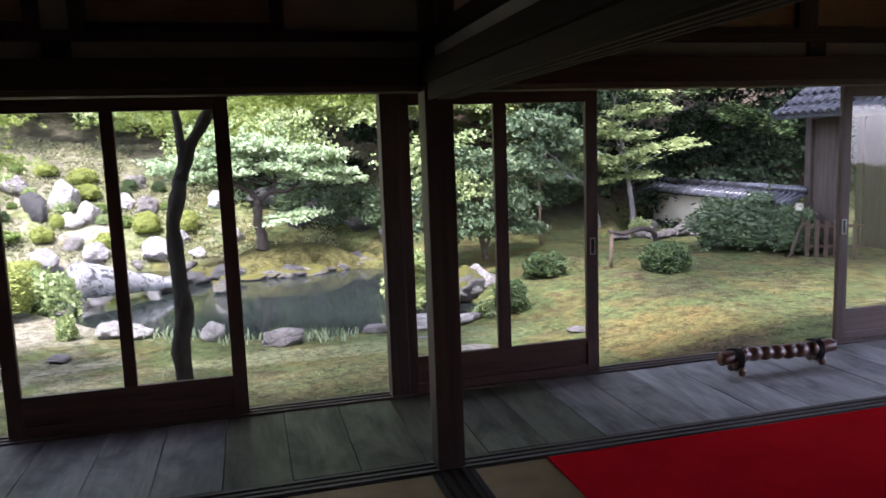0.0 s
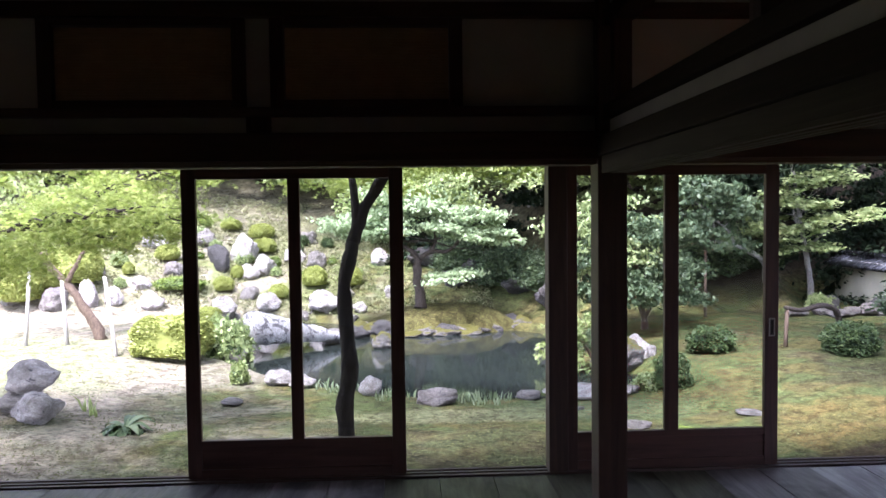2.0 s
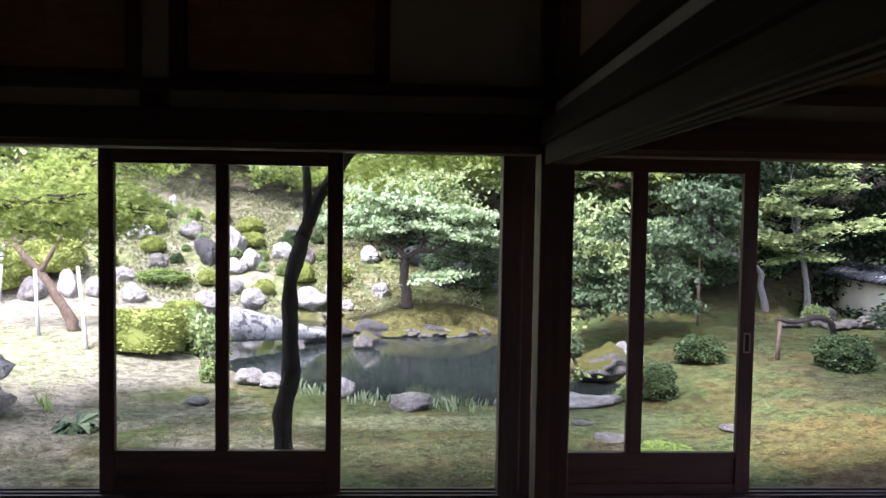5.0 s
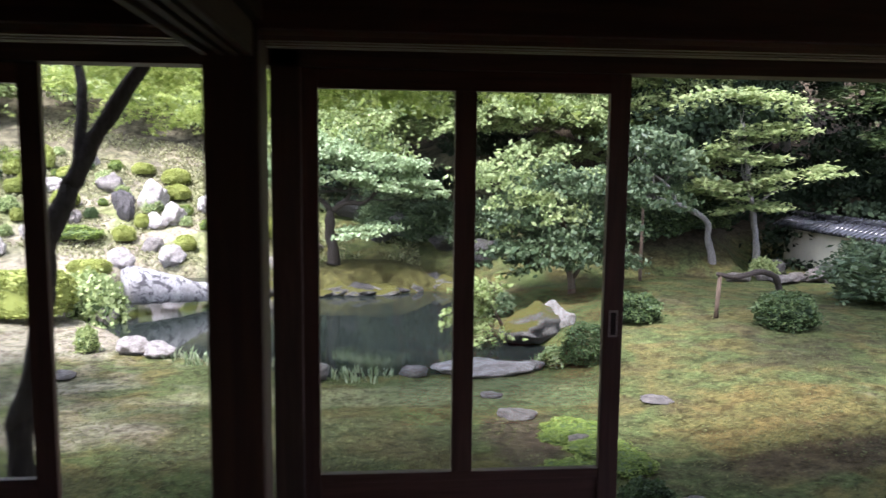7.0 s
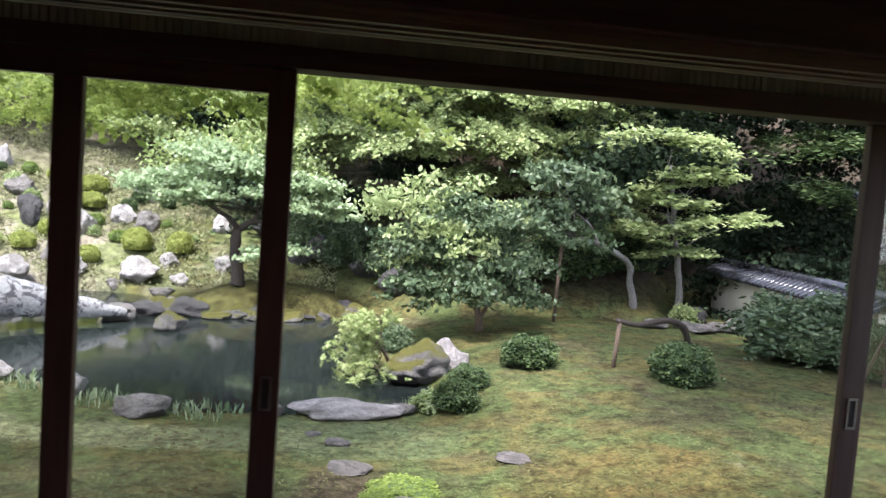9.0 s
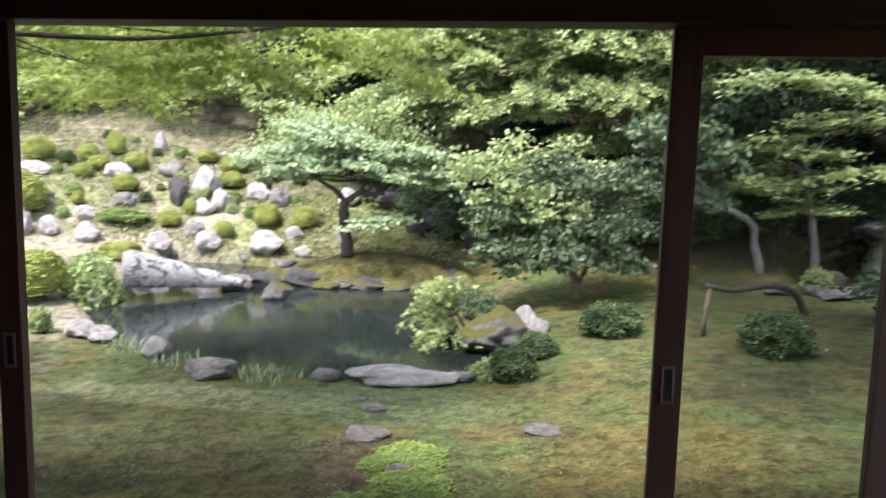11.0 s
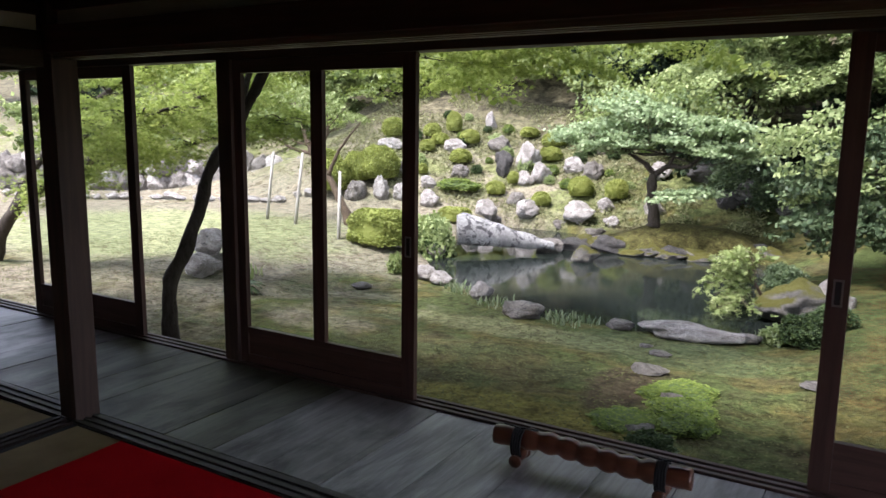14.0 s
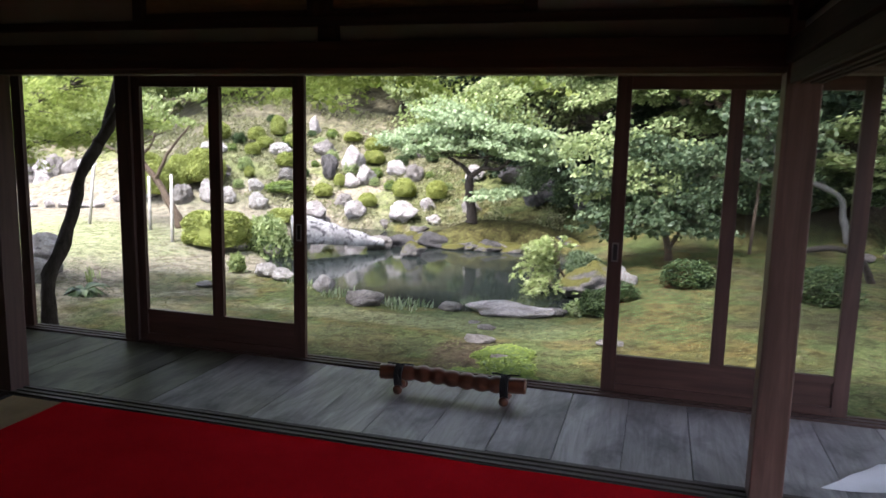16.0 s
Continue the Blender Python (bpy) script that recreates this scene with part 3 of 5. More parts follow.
floor = tagged(part("floor", box(X0, X1, EN0, 0.05, -0.14, -0.032), WOOD_X), "grey weathered veranda boards laid crosswise", "floor", kind="structure")


def sill_rails(name, y0, y1, label):
    bm = box(X0, X1, y0, y1, -0.12, -0.002)
    w = (y1 - y0) / 5
    for k in (0, 2, 4):
        add_box(bm, X0, X1, y0 + k * w, y0 + (k + 1) * w, -0.004, 0.012, 0.002)
    return tagged(part(name, bm, WOOD_X), label, "sill", kind="structure")


sill_rails("trim_sill", -0.06, 0.06, "dark grooved wooden door sill of the veranda")
bm = box(X0, X1, -1.120, -0.982, -0.12, 0.0)
for y in (-1.115, -1.072, -1.028):
    add_box(bm, X0, X1, y, y + 0.022, -0.002, 0.010, 0.002)
tagged(part("trim_threshold", bm, SILL_WOOD), "worn grooved threshold between veranda and rooms", "threshold", kind="structure")
bm = box(1.725, 1.855, YB, -1.122, -0.12, 0.001)
for x in (1.73, 1.777, 1.825):
    add_box(bm, x, x + 0.024, YB, -1.122, 0.0, 0.011, 0.002)
tagged(part("trim_threshold_partition", bm, WOOD_Y), "dark grooved threshold between the two rooms", "threshold", kind="structure")
tagged(part("floor_subfloor", box(X0, X1, YB, -1.122, -0.16, -0.06), WOOD_X), "wooden boards under the mats", "floor", kind="structure")
tagged(part("foundation", box(X0, X1, -0.02, 0.05, -1.0, -0.145), DARK_ROCK), "dark base under the veranda", "foundation", kind="structure")

# ---- posts, beams, upper walls ----
def post(name, x, y, w, z1, mat, label):
    return tagged(part(name, box(x - w / 2, x + w / 2, y - w / 2, y + w / 2, -0.1, z1, 0.006), mat), label, "post", kind="structure")


# darker wood on the first post; the others' browner tone paints in daylight
for i, (x, y, w, m, lab) in enumerate([(1.79, -1.045, 0.125, WOOD_V, "square worn dark wooden post between the rooms"), (5.62, -1.045, 0.125, POST_V, "square worn brown wooden post"),
                                       (-2.2, -1.045, 0.125, POST_V, "square dark wooden post")]):
    post("post_inner_%d" % (i + 1), x, y, w, CEIL, m, lab)
for i, x in enumerate((1.776, 7.3, -2.27)):
    post("post_outer_%d" % (i + 1), x, 0.0, 0.11, CEIL, WOOD_V, "dark wooden post on the outer door line")

# outer lintel with ribbed panels above it
bm = box(X0, X1, -0.055, 0.055, 1.762, 1.825, 0.003)
tagged(part("beam_outer_lintel", bm, WOOD_X), "dark wooden lintel over the sliding doors", "beam", kind="structure")
bm = box(X0, X1, -0.028, 0.028, 2.16, CEIL)
tagged(part("wall_outer_upper", bm, PLASTER), "dim plaster above the veranda's doors", "wall", kind="structure")
bm = box(X0, X1, -0.05, 0.05, 2.10, 2.16, 0.003)
tagged(part("beam_outer_upper", bm, WOOD_X), "dark wooden rail under the eaves", "beam", kind="structure")
screen = thing("transom_screen", "pale ribbed reed screen between dark struts above the doors", "screen", (0, 0, 1.83))
ribs = bmesh.new()
x = X0 + 0.02
while x < X1 - 0.02:
    add_box(ribs, x, x + 0.019, -0.012, 0.004, -0.004, 0.27)
    x += 0.024
part("reed_panel", ribs, REED, screen)["kind"] = "stuff"
part("backing", box(X0, X1, 0.006, 0.02, -0.004, 0.27), PLASTER, screen)
for x, w in ((-2.0, 0.09), (-0.2, 0.09), (1.85, 0.09), (4.94, 0.17), (6.2, 0.09)):
    part("strut", box(x, x + w, -0.04, 0.03, -0.004, 0.27, 0.003), WOOD_V, screen)


# inner line: grooved head rail, wide tie rail, plaster strip, transom
def head_rail_x(name, x0, x1):
    rail = part(name, box(x0, x1, -1.100, -0.990, 1.692, 1.75), KAMOI)
    for yy in (-1.100, -1.060, -1.025, -1.005):
        part("ridge", box(x0, x1, yy, yy + 0.015, 1.680, 1.6915), KAMOI, rail)
    return tagged(rail, "worn grooved head rail over the room's opening", "beam", kind="structure")


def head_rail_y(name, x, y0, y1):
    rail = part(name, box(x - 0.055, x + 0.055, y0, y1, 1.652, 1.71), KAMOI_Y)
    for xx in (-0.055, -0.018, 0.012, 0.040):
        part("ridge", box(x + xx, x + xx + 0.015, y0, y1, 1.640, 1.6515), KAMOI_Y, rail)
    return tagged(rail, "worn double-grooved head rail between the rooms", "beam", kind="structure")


spans = [(X0, -2.264), (-2.136, 1.726), (1.854, 5.556), (5.684, X1)]
for i, (a, b) in enumerate(spans):
    head_rail_x("beam_head_rail_%d" % (i + 1), a, b)
    bm = box(a, b, -1.122, -0.978, 1.752, 1.815, 0.004)
    add_box(bm, a, b, -1.135, -1.105, 1.70, 1.815, 0.004)
    tagged(part("beam_tie_%d" % (i + 1), bm, WOOD_X), "dark wooden tie rail", "beam", kind="structure")
    tagged(part("wall_strip_%d" % (i + 1), box(a, b, -1.065, -1.025, 1.817, 1.885), PLASTER), "narrow dusty plaster strip above the rail", "wall", kind="structure")
    tagged(part("beam_rail_%d" % (i + 1), box(a, b, -1.090, -1.000, 1.887, 1.925, 0.003), WOOD_X), "dark wooden rail under the transom", "beam", kind="structure")
    tagged(part("beam_top_%d" % (i + 1), box(a, b, -1.090, -1.000, 2.29, 2.35, 0.003), WOOD_X), "dark wooden rail over the transom", "beam", kind="structure")
    tagged(part("wall_upper_%d" % (i + 1), box(a, b, -1.065, -1.025, 2.352, CEIL), PLASTER), "dim plaster under the ceiling", "wall", kind="structure")
for i, x in enumerate((0.28, 3.66, -1.2, 7.2)):
    tagged(part("strut_%d" % (i + 1), box(x, x + 0.10, -1.080, -1.010, 1.816, 1.886, 0.002), WOOD_V), "short dark strut above the tie rail", "strut", kind="structure")


def transom_panel(x0, x1, kind_):
    if kind_ == "plaster":
        tagged(part("wall_transom_panel", box(x0, x1, -1.060, -1.030, 1.927, 2.288), PLASTER), "grey plaster panel of the transom", "wall", kind="structure")
        return
    t = thing("transom_window", "dark framed transom with a bamboo blind", "transom", (x0, -1.045, 1.927))
    w, h = x1 - x0, 0.361
    for a, b in ((0, 0.055), (w - 0.055, w)):
        part("frame_stile", box(a, b, -0.03, 0.03, 0, h, 0.002), WOOD_V, t)
    for a, b in ((0.0, 0.03), (h - 0.03, h)):
        part("frame_rail", box(0.057, w - 0.057, -0.03, 0.03, a, b, 0.002), WOOD_X, t)
    part("backing", box(0.057, w - 0.057, 0.006, 0.012, 0.032, h - 0.032), BAMBOO, t)
    blind = bmesh.new()
    z = 0.034
    while z < h - 0.04:
        add_box(blind, 0.06, w - 0.06, -0.006, 0.004, z, z + 0.0085)
        z += 0.012
    part("blind", blind, BAMBOO, t, "bamboo blind of thin slats")


for a, b, k in ((-2.13, -0.55, "plaster"), (-0.55, 0.28, "blind"), (0.38, 1.17, "blind"), (1.17, 1.72, "plaster"), (0.281, 0.379, "plaster"),
                (1.86, 2.70, "plaster"), (2.70, 3.66, "blind"), (3.66, 4.62, "blind"), (4.62, 5.55, "plaster"), (5.69, 8.19, "plaster")):
    transom_panel(a, b, k)

for i, x in enumerate((1.79, 5.62)):
    y0, y1 = YB + 0.02, -1.138
    head_rail_y("beam_partition_rail_%d" % (i + 1), x, y0, y1)
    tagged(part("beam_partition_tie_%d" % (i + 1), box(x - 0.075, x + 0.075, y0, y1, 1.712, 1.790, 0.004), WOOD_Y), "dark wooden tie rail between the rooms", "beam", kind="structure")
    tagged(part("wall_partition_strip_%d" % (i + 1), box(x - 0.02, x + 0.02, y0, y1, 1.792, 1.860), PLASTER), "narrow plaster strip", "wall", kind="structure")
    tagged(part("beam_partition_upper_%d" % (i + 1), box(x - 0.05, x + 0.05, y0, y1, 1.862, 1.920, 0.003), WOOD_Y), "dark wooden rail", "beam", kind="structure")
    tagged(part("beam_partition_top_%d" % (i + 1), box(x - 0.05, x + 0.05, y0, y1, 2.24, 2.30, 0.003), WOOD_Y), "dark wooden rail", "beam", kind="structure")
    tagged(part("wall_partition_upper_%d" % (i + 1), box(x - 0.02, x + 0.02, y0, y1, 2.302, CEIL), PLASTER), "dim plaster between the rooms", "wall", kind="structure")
    for k in range(4):
        yy = -1.2 - 1.2 * k
        part_ = box(x - 0.035, x + 0.035, yy - 0.06, yy, 1.922, 2.238, 0.002)
        tagged(part("strut_partition_%d_%d" % (i + 1, k + 1), part_, WOOD_V), "short dark strut of the transom", "strut", kind="structure")

# closing walls, ceiling, eaves and roof
tagged(part("wall_back", box(X0, X1, YB - 0.1, YB, -0.1, CEIL), PLASTER), "dim plaster wall at the back of the rooms", "wall", kind="structure")
tagged(part("wall_west", box(X0 - 0.1, X0, YB - 0.1, 0.06, -0.1, CEIL), PLASTER), "dim plaster end wall", "wall", kind="structure")
bm = box(X1, X1 + 0.1, YB - 0.1, 0.06, 1.85, CEIL)
add_box(bm, X1, X1 + 0.1, YB - 0.1, -5.0, -0.1, 1.849)
tagged(part("wall_east", bm, PLASTER), "dim plaster end wall over a wide open doorway", "wall", kind="structure")
bm = box(X0 - 0.1, X1 + 0.1, YB - 0.1, 0.06, CEIL, CEIL + 0.05)
yy = YB
while yy < 0:
    add_box(bm, X0, X1, yy, yy + 0.03, CEIL - 0.025, CEIL + 0.002)
    yy += 0.42
tagged(part("ceiling", bm, WOOD_X), "dark board ceiling with thin battens", "ceiling", kind="structure")
# eaves and roof lie out of view, added to shade rooms and near lawn
bm = bmesh.new()
vs = [bm.verts.new(p) for p in ((X0 - 1, 1.3, 2.36), (X1 + 0.2, 1.3, 2.36), (X1 + 0.2, -3, 4.3), (X0 - 1, -3, 4.3),
                                (X0 - 1, 1.3, 2.44), (X1 + 0.2, 1.3, 2.44), (X1 + 0.2, -3, 4.4), (X0 - 1, -3, 4.4))]
for f in ((0, 1, 2, 3), (7, 6, 5, 4), (0, 4, 5, 1), (1, 5, 6, 2), (2, 6, 7, 3), (3, 7, 4, 0)):
    bm.faces.new([vs[i] for i in f])
tagged(part("roof_eaves", bm, WOOD_Y), "unseen deep eaves added to shade the veranda", "roof", kind="structure")
tagged(part("roof_back", box(X0 - 1, X1 + 0.2, -7, -3.0, 4.3, 4.4), WOOD_Y), "unseen roof behind the ridge, added to close the house", "roof", kind="structure")


# ---- sliding glass doors ----
def sliding_door(x0, x1, y, mid, thick, label, handle):
    """Two tall panes over a low wooden panel; mid is the middle stile's centre, thick its width."""
    t = thing("sliding_door", label, "door", (x0, y, 0.013), "sliding doors of the veranda", "structure")
    w, h, s = x1 - x0, 1.748, 0.078
    m, k = mid - x0, thick / 2
    d = 0.016
    part("stile", box(0, s, -d, d, 0, h, 0.003), DOOR_V, t)
    part("stile", box(w - s, w, -d, d, 0, h, 0.003), DOOR_V, t)
    part("middle_stile", box(m - k, m + k, -d, d, 0.214, 1.676, 0.002), DOOR_V, t)
    part("top_rail", box(s, w - s, -d, d, 1.676, h, 0.003), DOOR_X, t)
    part("middle_rail", box(s, w - s, -d, d, 0.176, 0.214, 0.003), DOOR_X, t)
    part("bottom_rail", box(s, w - s, -d, d, 0, 0.05, 0.003), DOOR_X, t)
    part("lower_panel", box(s, w - s, -0.006, 0.006, 0.05, 0.176), DOOR_X, t)
    for a, b in ((s, m - k), (m + k, w - s)):
        g = raw("pane", [(a - 0.004, 0, 0.21), (b + 0.004, 0, 0.21), (b + 0.004, 0, 1.68), (a - 0.004, 0, 1.68)], [(0, 1, 2, 3)], GLASS, t, "clear old window pane")
        g.visible_shadow = False
    if handle:
        xh = s / 2 if handle == "l" else w - s / 2
        fr = bmesh.new()
        for a in ((-0.018, -0.011), (0.011, 0.018)):
            add_box(fr, xh + a[0], xh + a[1], -d - 0.004, -d + 0.001, 0.745, 0.85, 0.001)
        for a in ((0.745, 0.753), (0.842, 0.85)):
            add_box(fr, xh - 0.011, xh + 0.011, -d - 0.004, -d + 0.001, *a)
        pl = part("finger_pull", fr, BRASS, t, "worn metal finger pull")
        # flat black plate; the hollow's shade is in its colour
        part("recess", box(xh - 0.011, xh + 0.011, -d - 0.0015, -d - 0.0005, 0.753, 0.842), CORD, pl)
    return t


sliding_door(-0.312, 0.910, 0.004, 0.303, 0.066, "dark wooden sliding door with two tall panes, half open", None)
sliding_door(1.812, 3.058, -0.016, 2.434, 0.080, "dark wooden sliding door with two tall panes beside the post", "r")
sliding_door(4.886, 6.150, 0.018, 5.495, 0.072, "red-brown wooden sliding door with two tall panes", "l")
sliding_door(-2.95, -2.35, 0.020, -2.65, 0.066, "dark wooden sliding door pushed to the end", None)

# ---- mats, carpet ----
BORDER = plain("dark_cloth_border", (0.02, 0.018, 0.015), 0.9)


def tatami(x0, x1, y0, y1):
    t = thing("tatami_mat", "old yellowed tatami mat with dark cloth borders", "mat", (x0, y0, -0.055), "tatami mats")
    part("mat", box(0, x1 - x0, 0, y1 - y0, 0, 0.053, 0.003), TATAMI, t)
    for a in (0.0, x1 - x0 - 0.028):
        part("border", box(a, a + 0.028, 0.002, y1 - y0 - 0.002, 0.05, 0.0555), BORDER, t)
    return t


for a, b in ((-2.99, -1.28), (-1.275, 0.205), (0.21, 1.72), (1.86, 3.10), (3.105, 4.37), (4.375, 5.60), (5.605, 8.19)):
    for c, d in ((-2.86, -1.125), (-4.66, -2.865), (-5.79, -4.665)):
        tatami(a, b, c, d)


def carpet():
    bm = bmesh.new()
    nx, ny = 40, 50
    x0, x1, y0, y1 = 2.235, 5.54, -5.7, -1.145
    g = [[bm.verts.new((x0 + (x1 - x0) * i / nx, y0 + (y1 - y0) * j / ny, 0.008 + 0.004 * noise.noise((i * 0.35, j * 0.35, 1.0)) + 0.003)) for i in range(nx + 1)] for j in range(ny + 1)]
    for j in range(ny):
        for i in range(nx):
            bm.faces.new((g[j][i], g[j][i + 1], g[j + 1][i + 1], g[j + 1][i]))
    ex = bmesh.ops.extrude_face_region(bm, geom=list(bm.faces))
    for v in ex["geom"]:
        if isinstance(v, bmesh.types.BMVert):
            v.co.z = 0.002
    bmesh.ops.recalc_face_normals(bm, faces=list(bm.faces))
    return tagged(part("red_carpet", bm, FELT, smooth=False), "plain bright red felt carpet laid over the mats", "carpet")


carpet()

# ---- the carved log stand on the veranda ----
def log_stand():
    t = thing("carved_log_stand", "varnished red-brown ribbed log tied with black cords on two small feet", "carved log", (4.11, -0.36, 0.0))
    t.rotation_euler = (0, 0, radians(1.5))
    pts, rad = [], []
    for i in range(81):
        u = i / 80
        pts.append((-0.41 + 0.82 * u, 0.012 * math.sin(5 * u), 0.106 + 0.006 * math.sin(7 * u)))
        r = 0.036 + 0.0115 * abs(math.sin(math.pi * (u - 0.14) / 0.72 * 7)) if 0.14 < u < 0.86 else 0.040
        if u < 0.1 or u > 0.9:
            r = 0.044 - 0.004 * abs(u - 0.5)
        rad.append(r)
    raw("log", *tube(pts, rad, 16, 0.05, 3), CARVED, t, smooth=True)
    for k, x in enumerate((-0.295, 0.30)):
        foot = [(x, -0.062, 0.026), (x, -0.04, 0.030), (x + 0.004, 0, 0.044), (x, 0.04, 0.034), (x, 0.06, 0.027)]
        raw("foot", *tube(smooth_line(foot, 4), [0.025 + 0.003 * math.sin(i) for i in range(17)], 12, 0.06, k), CARVED, t, "dark carved wooden foot", True)
        lots = []
        for q in range(4):
            ring = [(x - 0.018 + 0.011 * q, 0.052 * math.cos(w), 0.092 + 0.062 * math.sin(w)) for w in np.linspace(0, 2 * math.pi, 21)]
            lots.append(tube(ring, [0.0065] * 21, 6))
        raw("cord", *join(lots), CORD, t, "black cord wound round the log", True)
        bow = []
        for sx in (-1, 1):
            loop = [(x, 0, 0.153), (x + sx * 0.02, -0.015, 0.165), (x + sx * 0.06, -0.01, 0.166), (x + sx * 0.075, 0.008, 0.158), (x + sx * 0.04, 0.012, 0.155), (x, 0, 0.153)]
            bow.append(tube(smooth_line(loop, 5), [0.004] * 26, 5))
        raw("bow", *join(bow), CORD, t, "loose black cord bow", True)
    return t


log_stand()


def cloth():
    """A white creased sheet on the boards beside the post, put in for a bright patch."""
    verts, faces, n = [], [], 24
    for top in (1, 0):
        for j in range(n + 1):
            for i in range(n + 1):
                u, v = i / n, j / n
                z = 0.012 + 0.010 * noise.noise((u * 3, v * 3, 9)) + 0.012 * math.exp(-((u + 0.6 * v - 0.75) / 0.05) ** 2)
                verts.append((5.86 + 0.75 * u + 0.30 * v, -0.90 + 0.12 * u + 0.34 * v, max(0.004, z) if top else -0.028 + 0.03))
    m = (n + 1) ** 2
    for j in range(n):
        for i in range(n):
            a = j * (n + 1) + i
            faces.append((a, a + 1, a + n + 2, a + n + 1))
    return tagged(raw("white_sheet", verts[:m], faces, PAPER, smooth=True), "white creased sheet put in for a bright patch on the boards", "cloth")


cloth()

# ---- rocks ----
def rock_shape(seed, flat=1.0, sharp=0.5):
    bm = bmesh.new()
    bmesh.ops.create_icosphere(bm, subdivisions=4, radius=0.5)
    rnd = random.Random(seed)
    o = Vector((seed * 3.7, seed * 1.9, seed * 5.3))
    cuts = []
    for _ in range(9):
        d = Vector((rnd.gauss(0, 1), rnd.gauss(0, 1), rnd.gauss(0, 0.8))).normalized()
        cuts.append((d, rnd.uniform(0.30, 0.44)))
    for v in bm.verts:
        p = v.co.copy()
        for d, c in cuts:
            e = p.dot(d) - c
            if e > 0:
                p -= d * e * sharp * 1.6 if sharp < 0.6 else d * e * 0.95
        k = 1 + 0.28 * noise.noise(p * 2.2 + o) + 0.20 * noise.noise(p * 5 + o) + 0.10 * abs(noise.noise(p * 10 + o)) + 0.05 * noise.noise(p * 20 + o)
        p *= k
        p.z *= flat
        v.co = p
    me = bpy.data.meshes.new("rock")
    bm.to_mesh(me)
    bm.free()
    for p in me.polygons:
        p.use_smooth = True
    return me


ROCK_SHAPES = {}


def rock(x, y, w, h, mat, label, depth=None, turn=None, sink=0.22, category="rock", name="rock", z=None):
    key = (mat.name, random.randrange(5))
    if key not in ROCK_SHAPES:
        me = rock_shape(len(ROCK_SHAPES) + 11, 1.0, 0.5)
        me.materials.append(mat)
        ROCK_SHAPES[key] = me
    ob = new(name, ROCK_SHAPES[key])
    full = h / (1 - sink)
    zz = (ground_z(x, y) if z is None else z) + h - full / 2 * 0.9
    ob.location = (x, y, zz)
    ob.rotation_euler = (0, 0, random.uniform(-0.5, 0.5) if turn is None else turn)
    ob.scale = (w * 0.98, (depth or w * random.uniform(0.7, 0.95)), full * 0.92)
    return tagged(ob, label, category)


random.seed(5)
HILL_ROCKS = [(-3.38, 15.68, 0.80, 0.75), (-2.77, 15.15, 0.66, 0.5), (-2.09, 15.76, 0.62, 0.43), (-1.46, 15.58, 0.54, 0.42), (-3.11, 14.90, 0.54, 0.38), (-0.57, 14.04, 0.41, 0.30),
              (-2.38, 13.44, 0.60, 0.42), (-3.34, 13.11, 0.60, 0.42), (-2.89, 13.90, 0.47, 0.32), (-5.39, 17.35, 0.35, 0.56), (-5.76, 15.72, 0.71, 0.36), (-6.24, 12.72, 0.46, 0.60),
              (-6.86, 12.47, 0.60, 0.48), (-5.77, 12.93, 0.44, 0.44), (-4.97, 13.06, 0.58, 0.41), (-7.62, 15.13, 0.91, 0.34)]
for x, y, w, h in HILL_ROCKS:
    rock(x, y, w, h * 0.9, PALE_ROCK if x * 7 % 1 < 0.7 else ROCK, "weathered rounded garden rock set in the hillside", sink=0.38)
MORE_ROCKS = [(-4.6, 16.4, 0.7, 0.45), (-4.9, 14.6, 0.5, 0.35), (-5.4, 13.7, 0.45, 0.32), (-6.6, 14.0, 0.5, 0.35), (-1.9, 16.9, 0.6, 0.4), (0.6, 14.0, 0.5, 0.35), (0.2, 15.8, 0.6, 0.45), (-0.2, 13.4, 0.4, 0.25)]
for x, y, w, h in MORE_ROCKS:
    rock(x, y, w, h * 0.85, PALE_ROCK if x * 7 % 1 < 0.6 else ROCK, "weathered grey rock between clipped bushes", sink=0.38)
for x, y, w, h in [(-1.07, 13.47, 0.88, 0.49), (-0.2, 10.35, 0.54, 0.25)]:
    rock(x, y, w, h, PALE_ROCK, "large pale boulder at the pond's far shore")
for x, y, w, h in [(2.66, 14.6, 1.0, 0.6), (1.42, 15.6, 1.0, 0.5), (3.6, 13.8, 0.9, 0.5), (2.1, 14.5, 0.6, 0.45), (3.1, 15.0, 0.9, 0.6), (4.3, 12.4, 1.0, 0.5), (-3.82, 15.02, 0.40, 0.5), (-4.05, 15.5, 0.55, 0.5)]:
    rock(x, y, w, h, DARK_ROCK, "dark rock on the bank")
for x, y, w, h in [(-0.95, 6.50, 0.46, 0.24), (-0.62, 6.40, 0.42, 0.20), (0.42, 5.78, 0.36, 0.26)]:
    rock(x, y, w, h, PALE_ROCK, "smooth white boulder at the pond's edge", z=-0.95)
rock(1.30, 5.22, 0.60, 0.21, ROCK, "flat striped boulder at the pond's edge", 0.4, 0.1, z=-0.95)
rock(2.5, 5.38, 0.34, 0.13, ROCK, "small shore stone beside the pond", z=-0.95)
rock(3.30, 5.42, 1.10, 0.20, PALE_ROCK, "long flat pale shore slab at the pond", 0.42, 0.12, z=-0.96)
rock(3.92, 5.62, 0.30, 0.10, ROCK, "small shore stone beside the slab", z=-0.95)
rock(4.18, 7.1, 0.85, 0.50, MOSS_ROCK, "rounded rock capped with yellow-green moss", 0.7, 0.2, z=-0.98)
